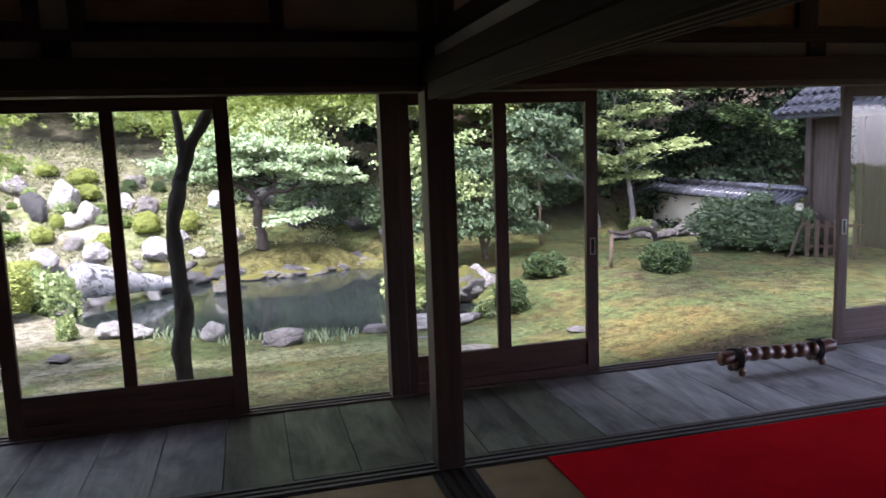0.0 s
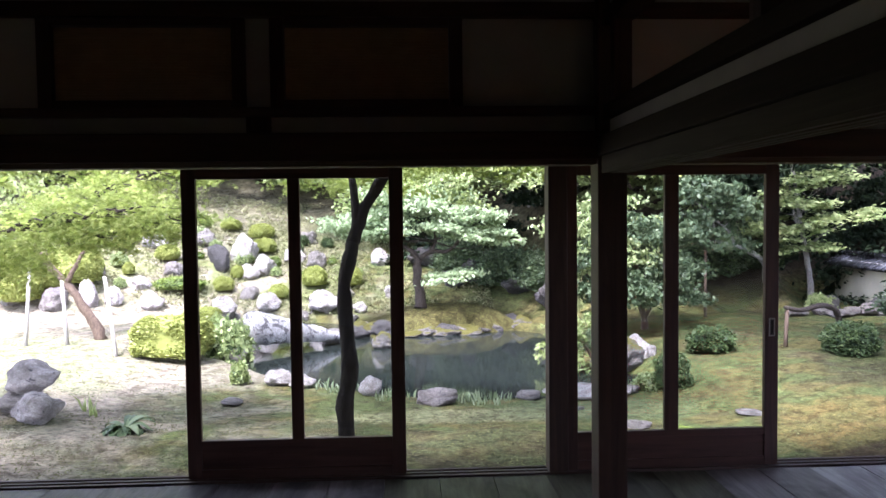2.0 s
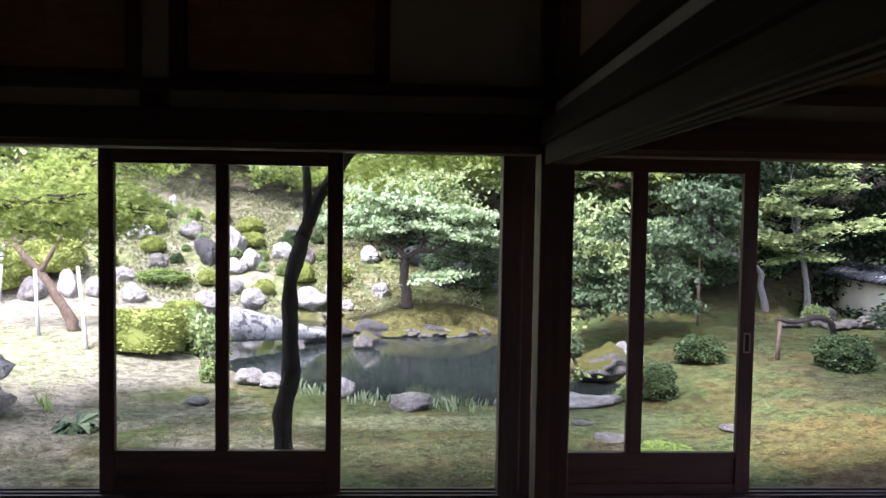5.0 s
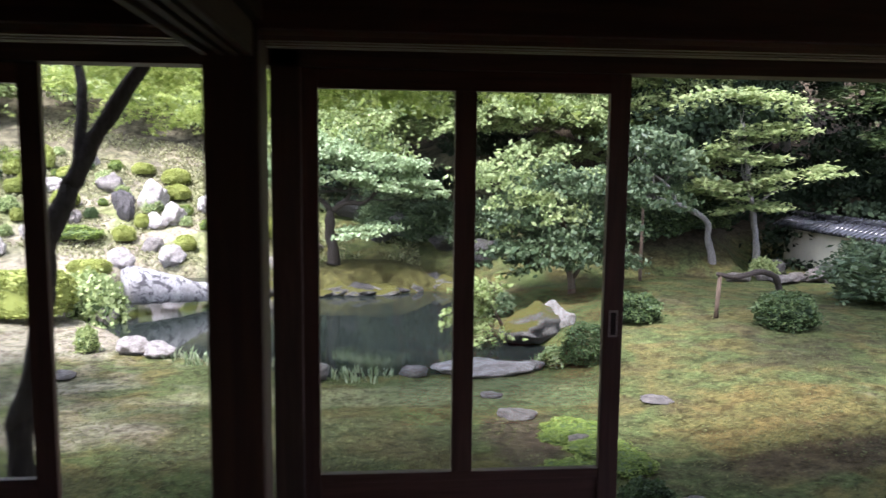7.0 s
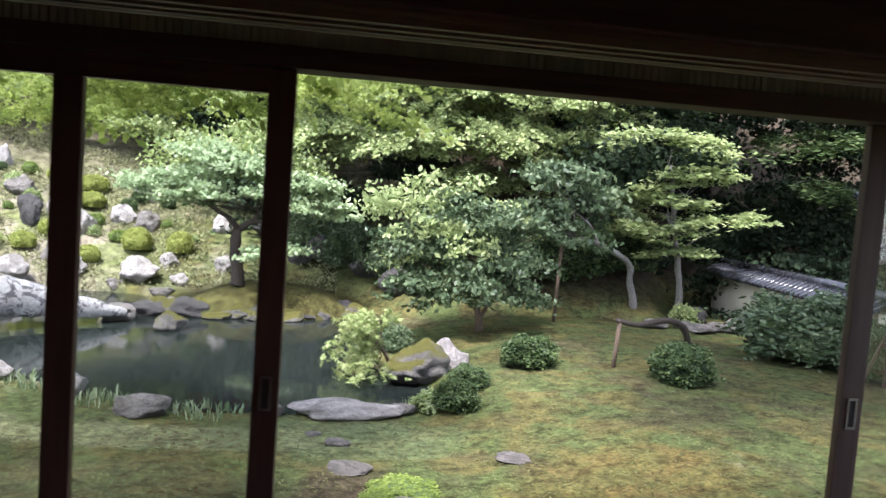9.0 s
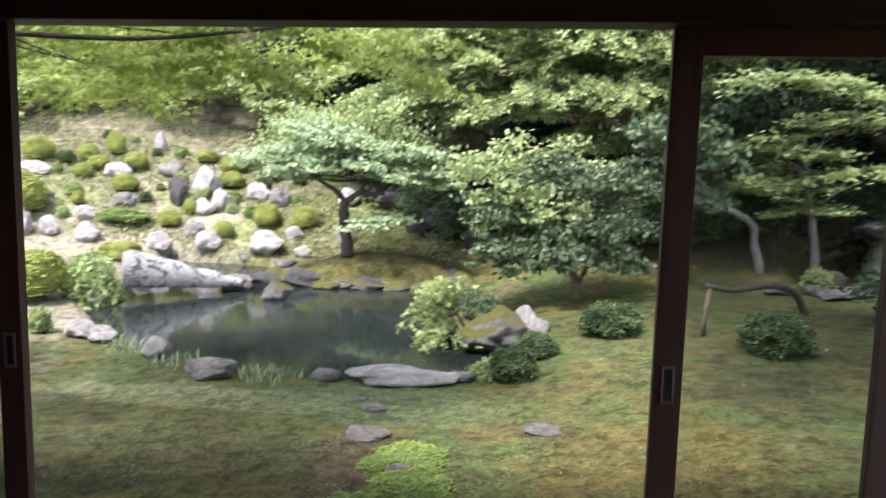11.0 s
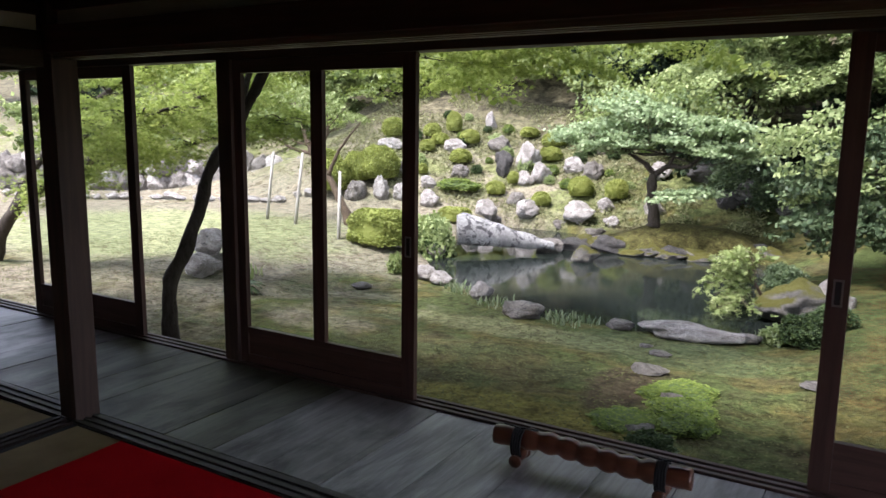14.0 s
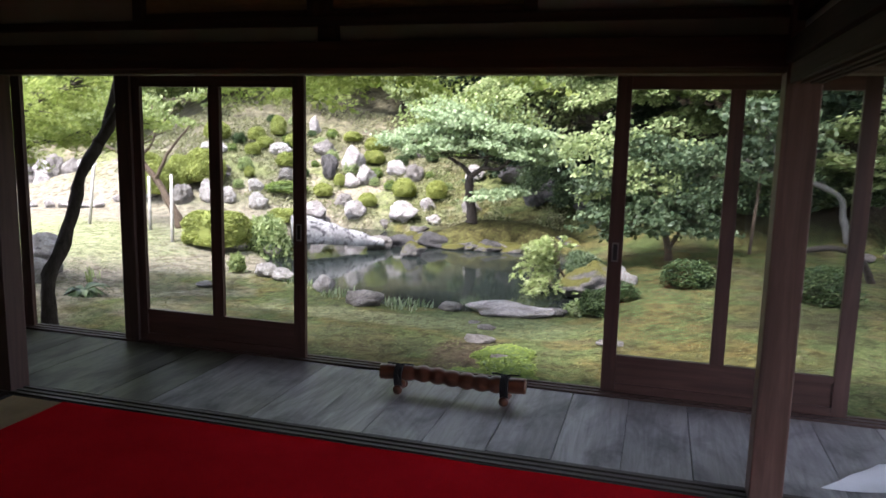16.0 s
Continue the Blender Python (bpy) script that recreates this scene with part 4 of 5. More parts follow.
rock(4.62, 7.45, 0.5, 0.5, PALE_ROCK, "grey rock behind the mossy one", z=-0.95)
rock(0.50, 9.75, 0.50, 0.34, MOSS_ROCK, "small mossy rock standing in the pond", z=-1.03)
for x, y, w, h in [(3.23, 4.38, 0.30, 0.06), (3.34, 3.56, 0.48, 0.10), (3.72, 2.84, 0.25, 0.14), (4.16, 1.66, 0.40, 0.12), (3.64, 2.15, 0.30, 0.08), (4.74, 3.85, 0.40, 0.05), (3.0, 4.7, 0.2, 0.04)]:
    rock(x, y, w * 0.85, h * 0.6, ROCK, "flat grey stepping stone sunk in the moss", category="stepping stone", name="stepping_stone")
for x, y, w, h in ((10.2, 9.9, 0.6, 0.35), (9.6, 10.5, 0.5, 0.3)):
    rock(x, y, w, h, DARK_ROCK, "dark rock at the end of the garden wall")
rock(-3.38, 4.42, 0.60, 0.36, PALE_ROCK, "squared pale stone lying on another", z=-0.46)
rock(-3.10, 3.98, 0.56, 0.32, PALE_ROCK, "rounded pale stone on the lawn")
rock(-3.45, 4.42, 0.60, 0.28, ROCK, "low grey stone under the squared one")
rock(-1.35, 5.40, 0.30, 0.08, ROCK, "flat stone in the dry lawn")
for k in range(22):
    u = k / 21
    rock(-0.15 + 3.5 * u + random.uniform(-0.12, 0.12), 10.95 + 0.52 * u + 0.12 * math.sin(9 * u) + random.uniform(-0.1, 0.25), random.uniform(0.3, 0.85), random.uniform(0.12, 0.36), MOSS_ROCK if k % 4 else DARK_ROCK, "mossy edging stone of the island", z=-1.03)
for k in range(12):
    x, y = POND[(13 + k) % len(POND)]
    if y > 11.5 or x < -2:
        rock(x + random.uniform(-0.2, 0.2), y + 0.15, random.uniform(0.35, 0.6), random.uniform(0.2, 0.35), ROCK, "grey edging stone of the far shore", z=-1.01)
for k in range(9):
    rock(8.6 + 0.33 * k + random.uniform(-0.1, 0.1), 9.9 - 0.06 * k + random.uniform(-0.3, 0.2), random.uniform(0.3, 0.7), random.uniform(0.12, 0.25), ROCK, "pale edging stone at the foot of the bank")


def slab():
    """The white wedge-shaped stone that crosses the pond."""
    bm = bmesh.new()
    n = 40
    rows = []
    a, b = Vector((-1.92, 9.2, 0)), Vector((-0.38, 10.3, 0))
    side = Vector((0.54, -0.84, 0))
    for i in range(n + 1):
        u = i / n
        c = a.lerp(b, u)
        top = -0.17 - 0.62 * u + 0.03 * noise.noise((u * 6, 1, 2)) - 0.10 * max(0, 0.06 - u) / 0.06
        low = -0.79 - 0.12 * u + 0.04 * noise.noise((u * 5, 4, 2))
        w = 0.30 * (1 - 0.55 * u)
        ring = []
        for s, zf in ((-1, 0.1), (-0.98, 0.8), (-0.85, 0.97), (0.0, 1.03), (0.75, 0.98), (0.95, 0.82), (1, 0.1), (0.8, 0.0), (-0.8, 0.0)):
            z = low + (top - low) * zf + 0.02 * noise.noise((u * 14, s * 3, 5))
            ring.append(bm.verts.new(c + side * (s * w) + Vector((0, 0, z))))
        rows.append(ring)
    for i in range(n):
        for k in range(9):
            bm.faces.new((rows[i][k], rows[i][(k + 1) % 9], rows[i + 1][(k + 1) % 9], rows[i + 1][k]))
    bm.faces.new(rows[0])
    bm.faces.new(rows[-1][::-1])
    bmesh.ops.recalc_face_normals(bm, faces=list(bm.faces))
    return tagged(part("stone_slab_bridge", bm, SLAB_ROCK, smooth=True), "long white lichen-spotted wedge of stone over the pond", "stone bridge")


slab()
rock(-2.3, 9.0, 0.6, 0.45, ROCK, "grey support stone under the slab", z=-1.03)
rock(-0.5, 10.45, 0.6, 0.3, ROCK, "grey support stone under the slab's tip", z=-1.05)

# retaining wall of boulders at the far left, with a row of small stones before it
for k in range(26):
    u = k / 25
    for lev in range(2):
        rock(-19 + 9.5 * u + 0.25 * lev + random.uniform(-0.15, 0.15), 9.6 + 5.2 * u + 0.35 * lev, random.uniform(0.55, 0.95), random.uniform(0.5, 0.8), PALE_ROCK if (k + lev) % 3 == 0 else ROCK,
             "pale boulder of a rough retaining wall", z=-0.72 + 0.52 * lev)
for k in range(24):
    u = k / 23
    rock(-16 + 8.2 * u, 8.4 + 3.9 * u + random.uniform(-0.15, 0.15), random.uniform(0.25, 0.5), random.uniform(0.1, 0.2), PALE_ROCK, "small pale edging stone along the stream")

# ---- clipped bushes ----
RNG = np.random.default_rng(7)


def bush_meshes(mat, n, leaf, lump, seed, square=1.0):
    rng = np.random.default_rng(seed)
    bm = bmesh.new()
    bmesh.ops.create_icosphere(bm, subdivisions=3, radius=0.46)
    o = Vector((seed * 2.1, 3.3, seed))
    for v in bm.verts:
        v.co *= 1 + lump * noise.noise(v.co * 4 + o)
        if square < 1:
            v.co = Vector([math.copysign(0.46 * (abs(q) / 0.46) ** square, q) * 0.86 for q in v.co])
        v.co.z = max(v.co.z, -0.30)
    core = bpy.data.meshes.new("leafy_core")
    bm.to_mesh(core)
    bm.free()
    # all but azalea cores take a darker leaf, painting shade between the leaves
    core.materials.append(LEAF_SHADED if mat is LEAF_BOX else mat if mat is LEAF_AZALEA else LEAF_BOX)
    d = rng.normal(size=(n, 3))
    d /= np.linalg.norm(d, axis=1)[:, None]
    d[:, 2] = np.where(d[:, 2] < -0.55, -d[:, 2], d[:, 2])
    r = np.array([0.5 * (1 + lump * noise.noise(Vector(p) * 2 + o) + 0.5 * lump * noise.noise(Vector(p) * 6 + o)) for p in d]) * (1 - 0.07 * rng.exponential(1, n) + 0.35 * max(0, lump - 0.2) * rng.exponential(1, n))
    if square < 1:
        d = np.sign(d) * np.abs(d) ** square * 0.86
    v, f = leaf_cloud(rng, d * r[:, None], leaf, 0.15, 1.6)
    me = bpy.data.meshes.new("foliage")
    me.from_pydata(v, [], f)
    me.materials.append(mat)
    return core, me


BUSHES = {"azalea": bush_meshes(LEAF_AZALEA, 6000, 0.036, 0.10, 1), "azalea_b": bush_meshes(LEAF_AZALEA, 6000, 0.036, 0.15, 2), "hedge": bush_meshes(LEAF_AZALEA, 9000, 0.028, 0.12, 3, 0.62),
          "box": bush_meshes(LEAF_BOX, 5200, 0.042, 0.3, 4), "yellow": bush_meshes(LEAF_YELLOW, 1500, 0.075, 0.35, 5), "loose": bush_meshes(LEAF_SPRAY, 2200, 0.07, 0.4, 6),
          "moss": bush_meshes(MOSS_BLADE, 3500, 0.04, 0.3, 8), "camellia": bush_meshes(LEAF_GLOSSY, 7500, 0.040, 0.42, 9)}


def bush(x, y, w, h, kind_, label, depth=None, lift=0.0, name="clipped_bush", category="bush"):
    core, leaves = BUSHES[kind_]
    t = thing(name, label, category, (x, y, ground_z(x, y) + lift + h * 0.5 - 0.03))
    t.scale = (w, depth or w * 0.95, h / 0.86)
    t.rotation_euler = (0, 0, random.uniform(0, 6))
    if depth:
        t.rotation_euler = (0, 0, random.uniform(-0.2, 0.2))
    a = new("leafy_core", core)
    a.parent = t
    b = new("foliage", leaves)
    b.parent = t
    return t


AZALEAS = [(-7.96, 15.86, 0.84, 0.60), (-6.77, 16.13, 0.57, 0.43), (-6.30, 16.65, 0.50, 0.63), (-5.55, 16.26, 0.61, 0.45), (-6.28, 15.79, 0.55, 0.37), (-6.43, 15.32, 0.48, 0.36), (-5.23, 15.18, 0.67, 0.42),
           (-4.11, 17.36, 0.62, 0.32), (-3.18, 17.04, 0.75, 0.43), (-2.95, 16.23, 0.64, 0.41), (-1.40, 14.52, 0.65, 0.52), (-0.49, 14.51, 0.59, 0.51), (-2.20, 13.89, 0.51, 0.37), (-3.56, 14.08, 0.53, 0.37)]
AZALEAS_2 = [(-3.37, 14.76, 0.38, 0.33), (-5.87, 14.19, 0.31, 0.31), (-7.60, 12.42, 1.00, 0.94), (-7.28, 13.09, 0.86, 0.84), (-6.74, 13.34, 1.16, 0.94), (-8.6, 13.4, 0.9, 0.7)]
for k, (x, y, w, h) in enumerate(AZALEAS + AZALEAS_2):
    bush(x, y, w, h, ("azalea", "azalea_b")[k % 2] if w < 2 else "hedge", "round clipped yellow-green azalea on the hillside" if w < 0.9 else "large round clipped azalea beside the rocks")
bush(-2.95, 8.1, 1.5, 0.74, "hedge", "broad flat-topped clipped azalea hedge at the pond's end", 1.0)
bush(-2.2, 8.75, 0.85, 0.80, "loose", "untrimmed light green shrub leaning over the water")
bush(-2.55, 9.3, 0.7, 0.6, "yellow", "loose yellow-green shrub beside the slab")
bush(-3.48, 11.82, 0.9, 0.36, "hedge", "low spreading yellow-green azalea", 0.7)
bush(-4.6, 13.9, 1.15, 0.3, "moss", "low green mound on the slope", 0.8)
bush(-1.5, 6.5, 0.26, 0.30, "yellow", "small yellow-green seedling on the lawn")
bush(5.6, 6.97, 0.72, 0.38, "box", "round dark green clipped bush on the lawn")
bush(7.23, 5.98, 0.76, 0.42, "box", "round dark green clipped bush on the lawn")
bush(4.47, 5.5, 0.46, 0.32, "box", "small round green bush beside the pond")
bush(4.25, 5.75, 0.45, 0.18, "loose", "low fern at the pond's edge")
bush(4.72, 6.2, 0.5, 0.26, "box", "low dark shrub among stones")
bush(9.75, 7.4, 1.75, 0.84, "camellia", "broad dense dark green shrub before the garden wall", 1.2)
for x, y, w, h in ((5.7, 11.6, 1.5, 0.9), (6.8, 11.5, 1.5, 0.8), (7.7, 11.7, 1.4, 0.9), (8.7, 11.9, 1.3, 0.8)):
    bush(x, y, w, h, "box", "dark undergrowth on the shaded bank", name="undergrowth_bush")
bush(9.3, 10.4, 0.5, 0.3, "loose", "light green shrub under the maple")
bush(3.3, 14.2, 1.3, 0.9, "camellia", "dark shrub on the shaded bank")
bush(2.3, 14.9, 1.2, 0.9, "camellia", "dark shrub behind the island")
bush(4.2, 13.2, 1.2, 0.8, "camellia", "dark shrub on the shaded bank")
bush(10.05, 6.6, 0.7, 0.7, "camellia", "dense dark green shrub beside the fence")
bush(3.95, 8.7, 0.5, 0.36, "camellia", "dark green shrub on the far shore")
bush(3.82, 2.66, 0.50, 0.10, "moss", "bright green mossy mound by the stepping stones", 0.45, name="moss_mound", category="moss")
bush(3.95, 2.36, 0.42, 0.11, "moss", "bright green mossy mound", name="moss_mound", category="moss")
bush(3.5, 2.25, 0.5, 0.07, "moss", "thin dull patch of moss by the stones", name="moss_mound", category="moss")
bush(3.75, 3.15, 0.55, 0.08, "moss", "thin patch of green moss", name="moss_mound", category="moss")
bush(3.55, 2.95, 0.3, 0.08, "moss", "thin patch of green moss", name="moss_mound", category="moss")
bush(3.84, 1.68, 0.36, 0.20, "box", "low dark tuft beside the last stepping stone")

for k in range(34):
    x, y = random.uniform(-8, 0.5), random.uniform(13.5, 18)
    s = random.uniform(0.16, 0.36)
    bush(x, y, s * 1.3, s, ("loose", "box", "moss")[k % 3], "small untrimmed plant between the hillside rocks", name="small_shrub", category="shrub")


# ---- trees ----
def tree(name, label, limbs, pads, leaf, leaf_mat, bark, flat=0.5, seed=1, aspect=1.7, fold=0.1):
    rng = np.random.default_rng(seed)
    t = thing(name, label, "tree", tuple(limbs[0][0][0]))
    base = Vector(limbs[0][0][0])
    lots = []
    for k, (pts, r0, r1) in enumerate(limbs):
        line = smooth_line([Vector(p) - base for p in pts], 5)
        n = len(line)
        line = [q + Vector((noise.noise(q * 5 + base), noise.noise(q * 5 - base), 0)) * 0.35 * r0 if 0 < i < n - 1 else q for i, q in enumerate(line)]
        lots.append(tube(line, [(r0 + (r1 - r0) * i / (n - 1)) * (1 + 0.22 * noise.noise(line[i] * 7 + base)) for i in range(n)], 12 if r0 > 0.03 else 6, 0.12, seed + k))
        if k == 0:
            raw("trunk", *lots.pop(), bark, t, smooth=True)
    if lots:
        raw("branchwork", *join(lots), bark, t, smooth=True)
    cs = np.concatenate([pad_points(rng, np.array(c[:3]) - np.array(base), c[3], c[4], c[5], int(c[6])) for c in pads])
    raw("crown", *leaf_cloud(rng, cs, leaf, flat, aspect, fold), leaf_mat, t)
    return t


def twigs(rng, start, pads, r0):
    """Limbs from a fork to the underside of each pad, a little bent."""
    out = []
    for c in pads:
        s, e = Vector(start), Vector((c[0], c[1], c[2] - 0.1 * c[5]))
        m = s.lerp(e, 0.5) + Vector((rng.uniform(-0.1, 0.1), rng.uniform(-0.1, 0.1), rng.uniform(-0.12, 0.05))) * (e - s).length
        out.append(([s, m, e], r0, r0 * 0.25))
        for _ in range(2):
            w = rng.uniform(0, 6.28)
            out.append(([m.lerp(e, 0.5), e + Vector((0.5 * c[3] * math.cos(w), 0.5 * c[4] * math.sin(w), 0.1 * c[5]))], r0 * 0.4, r0 * 0.12))
    return out


tr = random.Random(21)
# bright shrub leaning over the water
rg = np.random.default_rng(60)
limbs = [([(3.9, 7.35, -0.95), (3.75, 7.3, -0.65), (3.55, 7.25, -0.4), (3.35, 7.2, -0.2)], 0.03, 0.012)]
lots = []
for k in range(30):
    z = rg.uniform(-0.92, -0.14)
    q = Vector((3.60 + 0.12 * rg.normal(), 7.28 + 0.12 * rg.normal(), z))
    h, ln = math.pi + rg.normal(0, 0.8), rg.uniform(0.35, 0.62) * (1.1 - 0.4 * (z + 0.9))
    lots.append(spray_points(rg, q, h, ln, 0.5, 55, 0.3))
    limbs.append(([Vector((3.7, 7.3, z - 0.1)), q, q + Vector((0.7 * ln * math.cos(h), 0.7 * ln * math.sin(h), -0.06))], 0.006, 0.003))
shrub = tree("drooping_shrub", "bright yellow-green shrub drooping over the pond", limbs, [(3.6, 7.25, -0.35, 0.3, 0.3, 0.3, 60)], 0.05, LEAF_YELLOW, BROWN_BARK, 0.4, 60)
raw("leaf_sprays", *star_cloud(rg, np.concatenate(lots) - np.array(shrub.location), 0.062, 0.5), LEAF_YELLOW, shrub)
# the leaning trunk close to the veranda, its boughs above the door heads
limbs = [([(0.64, 0.52, -0.85), (0.58, 0.50, -0.4), (0.53, 0.50, 0.0), (0.52, 0.55, 0.25), (0.535, 0.69, 0.5), (0.51, 0.85, 0.77), (0.50, 0.96, 1.02), (0.54, 1.12, 1.28)], 0.062, 0.048),
         ([(0.54, 1.12, 1.28), (0.61, 1.24, 1.5), (0.73, 1.27, 1.71), (0.9, 1.32, 1.98), (1.0, 1.45, 2.4), (1.1, 1.6, 3.0)], 0.05, 0.03),
         ([(0.57, 1.18, 1.38), (0.55, 1.28, 1.62), (0.45, 1.5, 2.0), (0.1, 1.8, 2.6)], 0.036, 0.02),
         ([(0.85, 1.3, 1.95), (1.3, 1.9, 2.05), (2.0, 2.6, 2.12), (2.8, 3.2, 2.3)], 0.026, 0.01)]
pads = [(0.4, 2.6, 2.35, 1.0, 0.8, 0.3, 900), (1.4, 2.7, 2.45, 1.0, 0.8, 0.3, 1100), (2.3, 3.2, 2.45, 0.9, 0.8, 0.28, 1000), (2.0, 3.9, 2.35, 1.0, 0.7, 0.25, 900), (0.9, 3.8, 2.12, 1.0, 0.7, 0.25, 900), (1.6, 4.6, 2.05, 1.1, 0.7, 0.22, 900), (0.3, 4.7, 1.95, 1.1, 0.7, 0.22, 900), (2.7, 4.4, 2.3, 0.9, 0.6, 0.22, 700),
        (0.0, 3.8, 2.25, 0.8, 0.7, 0.22, 700), (3.0, 3.8, 2.6, 0.8, 0.6, 0.25, 600), (-0.6, 2.4, 2.6, 0.9, 0.8, 0.3, 700), (1.6, 1.4, 2.9, 1.3, 0.8, 0.3, 700)]
rg = np.random.default_rng(61)
near = np.concatenate([spray_points(rg, (x, y, z), h, ln, 0.7, 300, 0.2) for x, y, z, h, ln in
                       [(c[0] + rg.uniform(-0.5, 0.5), c[1] + rg.uniform(-0.5, 0.4), c[2] + rg.uniform(-0.05, 0.3), rg.uniform(0, 6.28), rg.uniform(0.6, 1.1)) for c in pads for _ in range(9)]])
maple = tree("garden_maple", "dark leaning maple trunk close to the veranda with high boughs", limbs + twigs(tr, (1.0, 1.45, 2.3), pads[3:6], 0.010), [(*c[:6], int(c[6] * 0.25)) for c in pads], 0.058, LEAF_MAPLE, BARK, 0.35, 3)
raw("leaf_sprays", *star_cloud(rg, near - np.array(maple.location), 0.042, 0.55), LEAF_MAPLE, maple)

# maple at the left end of the lawn
rg = np.random.default_rng(62)
boughs = [[(-6.4, 2.9, -0.7), (-6.1, 2.9, -0.2), (-5.4, 2.9, 0.35), (-4.4, 2.95, 0.75), (-3.3, 3.0, 1.15), (-2.3, 3.1, 1.6), (-1.5, 3.2, 1.95)],
          [(-5.4, 2.9, 0.35), (-4.7, 3.3, 0.7), (-3.6, 3.7, 1.0), (-2.6, 4.0, 1.25), (-1.7, 4.2, 1.45)],
          [(-6.1, 2.9, -0.2), (-5.8, 3.2, 0.6), (-5.0, 3.4, 1.4), (-4.0, 3.6, 2.0), (-2.8, 3.7, 2.4), (-1.8, 3.6, 2.6)],
          [(-4.4, 2.95, 0.75), (-3.6, 2.5, 1.1), (-2.6, 2.2, 1.35), (-1.6, 2.1, 1.5)]]
limbs = [(b, (0.11, 0.05, 0.06, 0.035)[k], (0.02, 0.012, 0.015, 0.01)[k]) for k, b in enumerate(boughs)]
lots = []
for b in boughs:
    line = smooth_line(b, 6)
    for q in line[len(line) // 3:]:
        for _ in range(3):
            h, ln = rg.uniform(-1.5, 1.5), rg.uniform(0.5, 0.95)
            lots.append(spray_points(rg, (q.x, q.y, q.z + rg.uniform(-0.05, 0.28)), h, ln, 0.55, 130, 0.22))
            e = Vector((q.x + 0.7 * ln * math.cos(h), q.y + 0.7 * ln * math.sin(h), q.z + 0.06))
            limbs.append(([q, q.lerp(e, 0.5) + Vector((0, 0, 0.05)), e], 0.012, 0.004))
for k in range(44):
    lots.append(spray_points(rg, (rg.uniform(-5.6, -2.2), rg.uniform(3.0, 4.8), rg.uniform(1.5, 3.2)), rg.uniform(-1.8, 1.8), rg.uniform(0.6, 1.1), 0.6, 150, 0.22))
maple = tree("spreading_maple", "bright green maple spreading level boughs over the lawn", limbs, [(-3.6, 3.6, 2.2, 1.3, 0.9, 0.3, 300)], 0.05, LEAF_MAPLE, BARK, 0.4, 4)
raw("leaf_sprays", *star_cloud(rg, np.concatenate(lots) - np.array(maple.location), 0.044, 0.55), LEAF_MAPLE, maple)

# tree on the island
pads = [(1.15, 11.6, 1.55, 1.15, 0.9, 0.45, 3200), (0.15, 11.4, 1.25, 0.75, 0.7, 0.36, 1700), (2.2, 11.6, 1.2, 0.85, 0.75, 0.38, 2000), (-0.4, 11.5, 1.15, 0.5, 0.5, 0.22, 800), (2.85, 11.5, 0.95, 0.5, 0.5, 0.24, 800),
        (0.55, 11.0, 1.05, 0.55, 0.45, 0.16, 600), (1.95, 11.1, 1.1, 0.55, 0.45, 0.16, 600), (1.85, 11.2, 0.18, 0.55, 0.4, 0.16, 700), (1.3, 12.1, 1.7, 1.0, 0.7, 0.4, 1200)]
limbs = [([(1.2, 11.6, -0.5), (1.2, 11.58, -0.1), (1.15, 11.55, 0.25), (1.18, 11.55, 0.55)], 0.13, 0.085),
         ([(1.18, 11.55, 0.55), (1.0, 11.5, 0.75), (0.75, 11.5, 0.9), (0.4, 11.45, 1.15)], 0.065, 0.02),
         ([(1.18, 11.55, 0.55), (1.45, 11.55, 0.72), (1.8, 11.5, 0.72), (2.1, 11.55, 1.0), (2.4, 11.6, 1.3)], 0.06, 0.02),
         ([(1.45, 11.55, 0.72), (1.55, 11.55, 1.0), (1.4, 11.6, 1.4)], 0.04, 0.015), ([(1.2, 11.6, 0.1), (1.5, 11.4, 0.1), (1.9, 11.2, 0.2)], 0.03, 0.012)]
tree("island_tree", "round-headed tree with pale green leaves on the mossy island", limbs + twigs(tr, (1.4, 11.55, 0.95), pads[:7], 0.018), [(*c[:6], int(c[6] * 1.9)) for c in pads], 0.056, LEAF_PALE, BARK, 0.5, 5)
shoots = []
for k in range(170):
    x, y = tr.uniform(-0.6, 2.8), tr.uniform(11.2, 12.2)
    z = 1.30 + 0.55 * max(0, 1 - ((x - 1.1) / 1.8) ** 2)
    hgt = tr.uniform(0.3, 0.75)
    shoots += [(x + tr.gauss(0, 0.03) + 0.06 * i * tr.uniform(-0.3, 0.3), y + tr.gauss(0, 0.03), z + hgt * i / 8) for i in range(9)]
ob = raw("new_shoots", *leaf_cloud(np.random.default_rng(9), np.array(shoots), 0.058, 0.2, 1.8), LEAF_YELLOW)
tagged(ob, "pale upright new shoots on the island tree's head", "shoots", kind="stuff")

# glossy tree right of the pond
pads = [(5.3, 10.1, 1.35, 1.0, 0.8, 0.5, 2600), (4.7, 10.0, 0.75, 0.8, 0.7, 0.45, 1900), (5.9, 10.1, 0.8, 0.8, 0.7, 0.45, 1900), (5.2, 9.7, 0.2, 0.9, 0.6, 0.4, 2000), (4.5, 9.7, 0.05, 0.6, 0.5, 0.35, 1100),
        (5.9, 9.8, 0.25, 0.7, 0.5, 0.35, 1200), (4.9, 10.3, 1.75, 0.6, 0.5, 0.35, 800), (6.4, 10.2, 1.35, 0.5, 0.4, 0.3, 500), (4.15, 9.9, 0.75, 0.4, 0.4, 0.3, 400)]
pads = [(c[0] - 0.25, c[1] - 0.8, -0.8 + 0.80 * (c[2] + 0.8), c[3] * 0.92, c[4], c[5] * 0.85, c[6]) for c in pads]
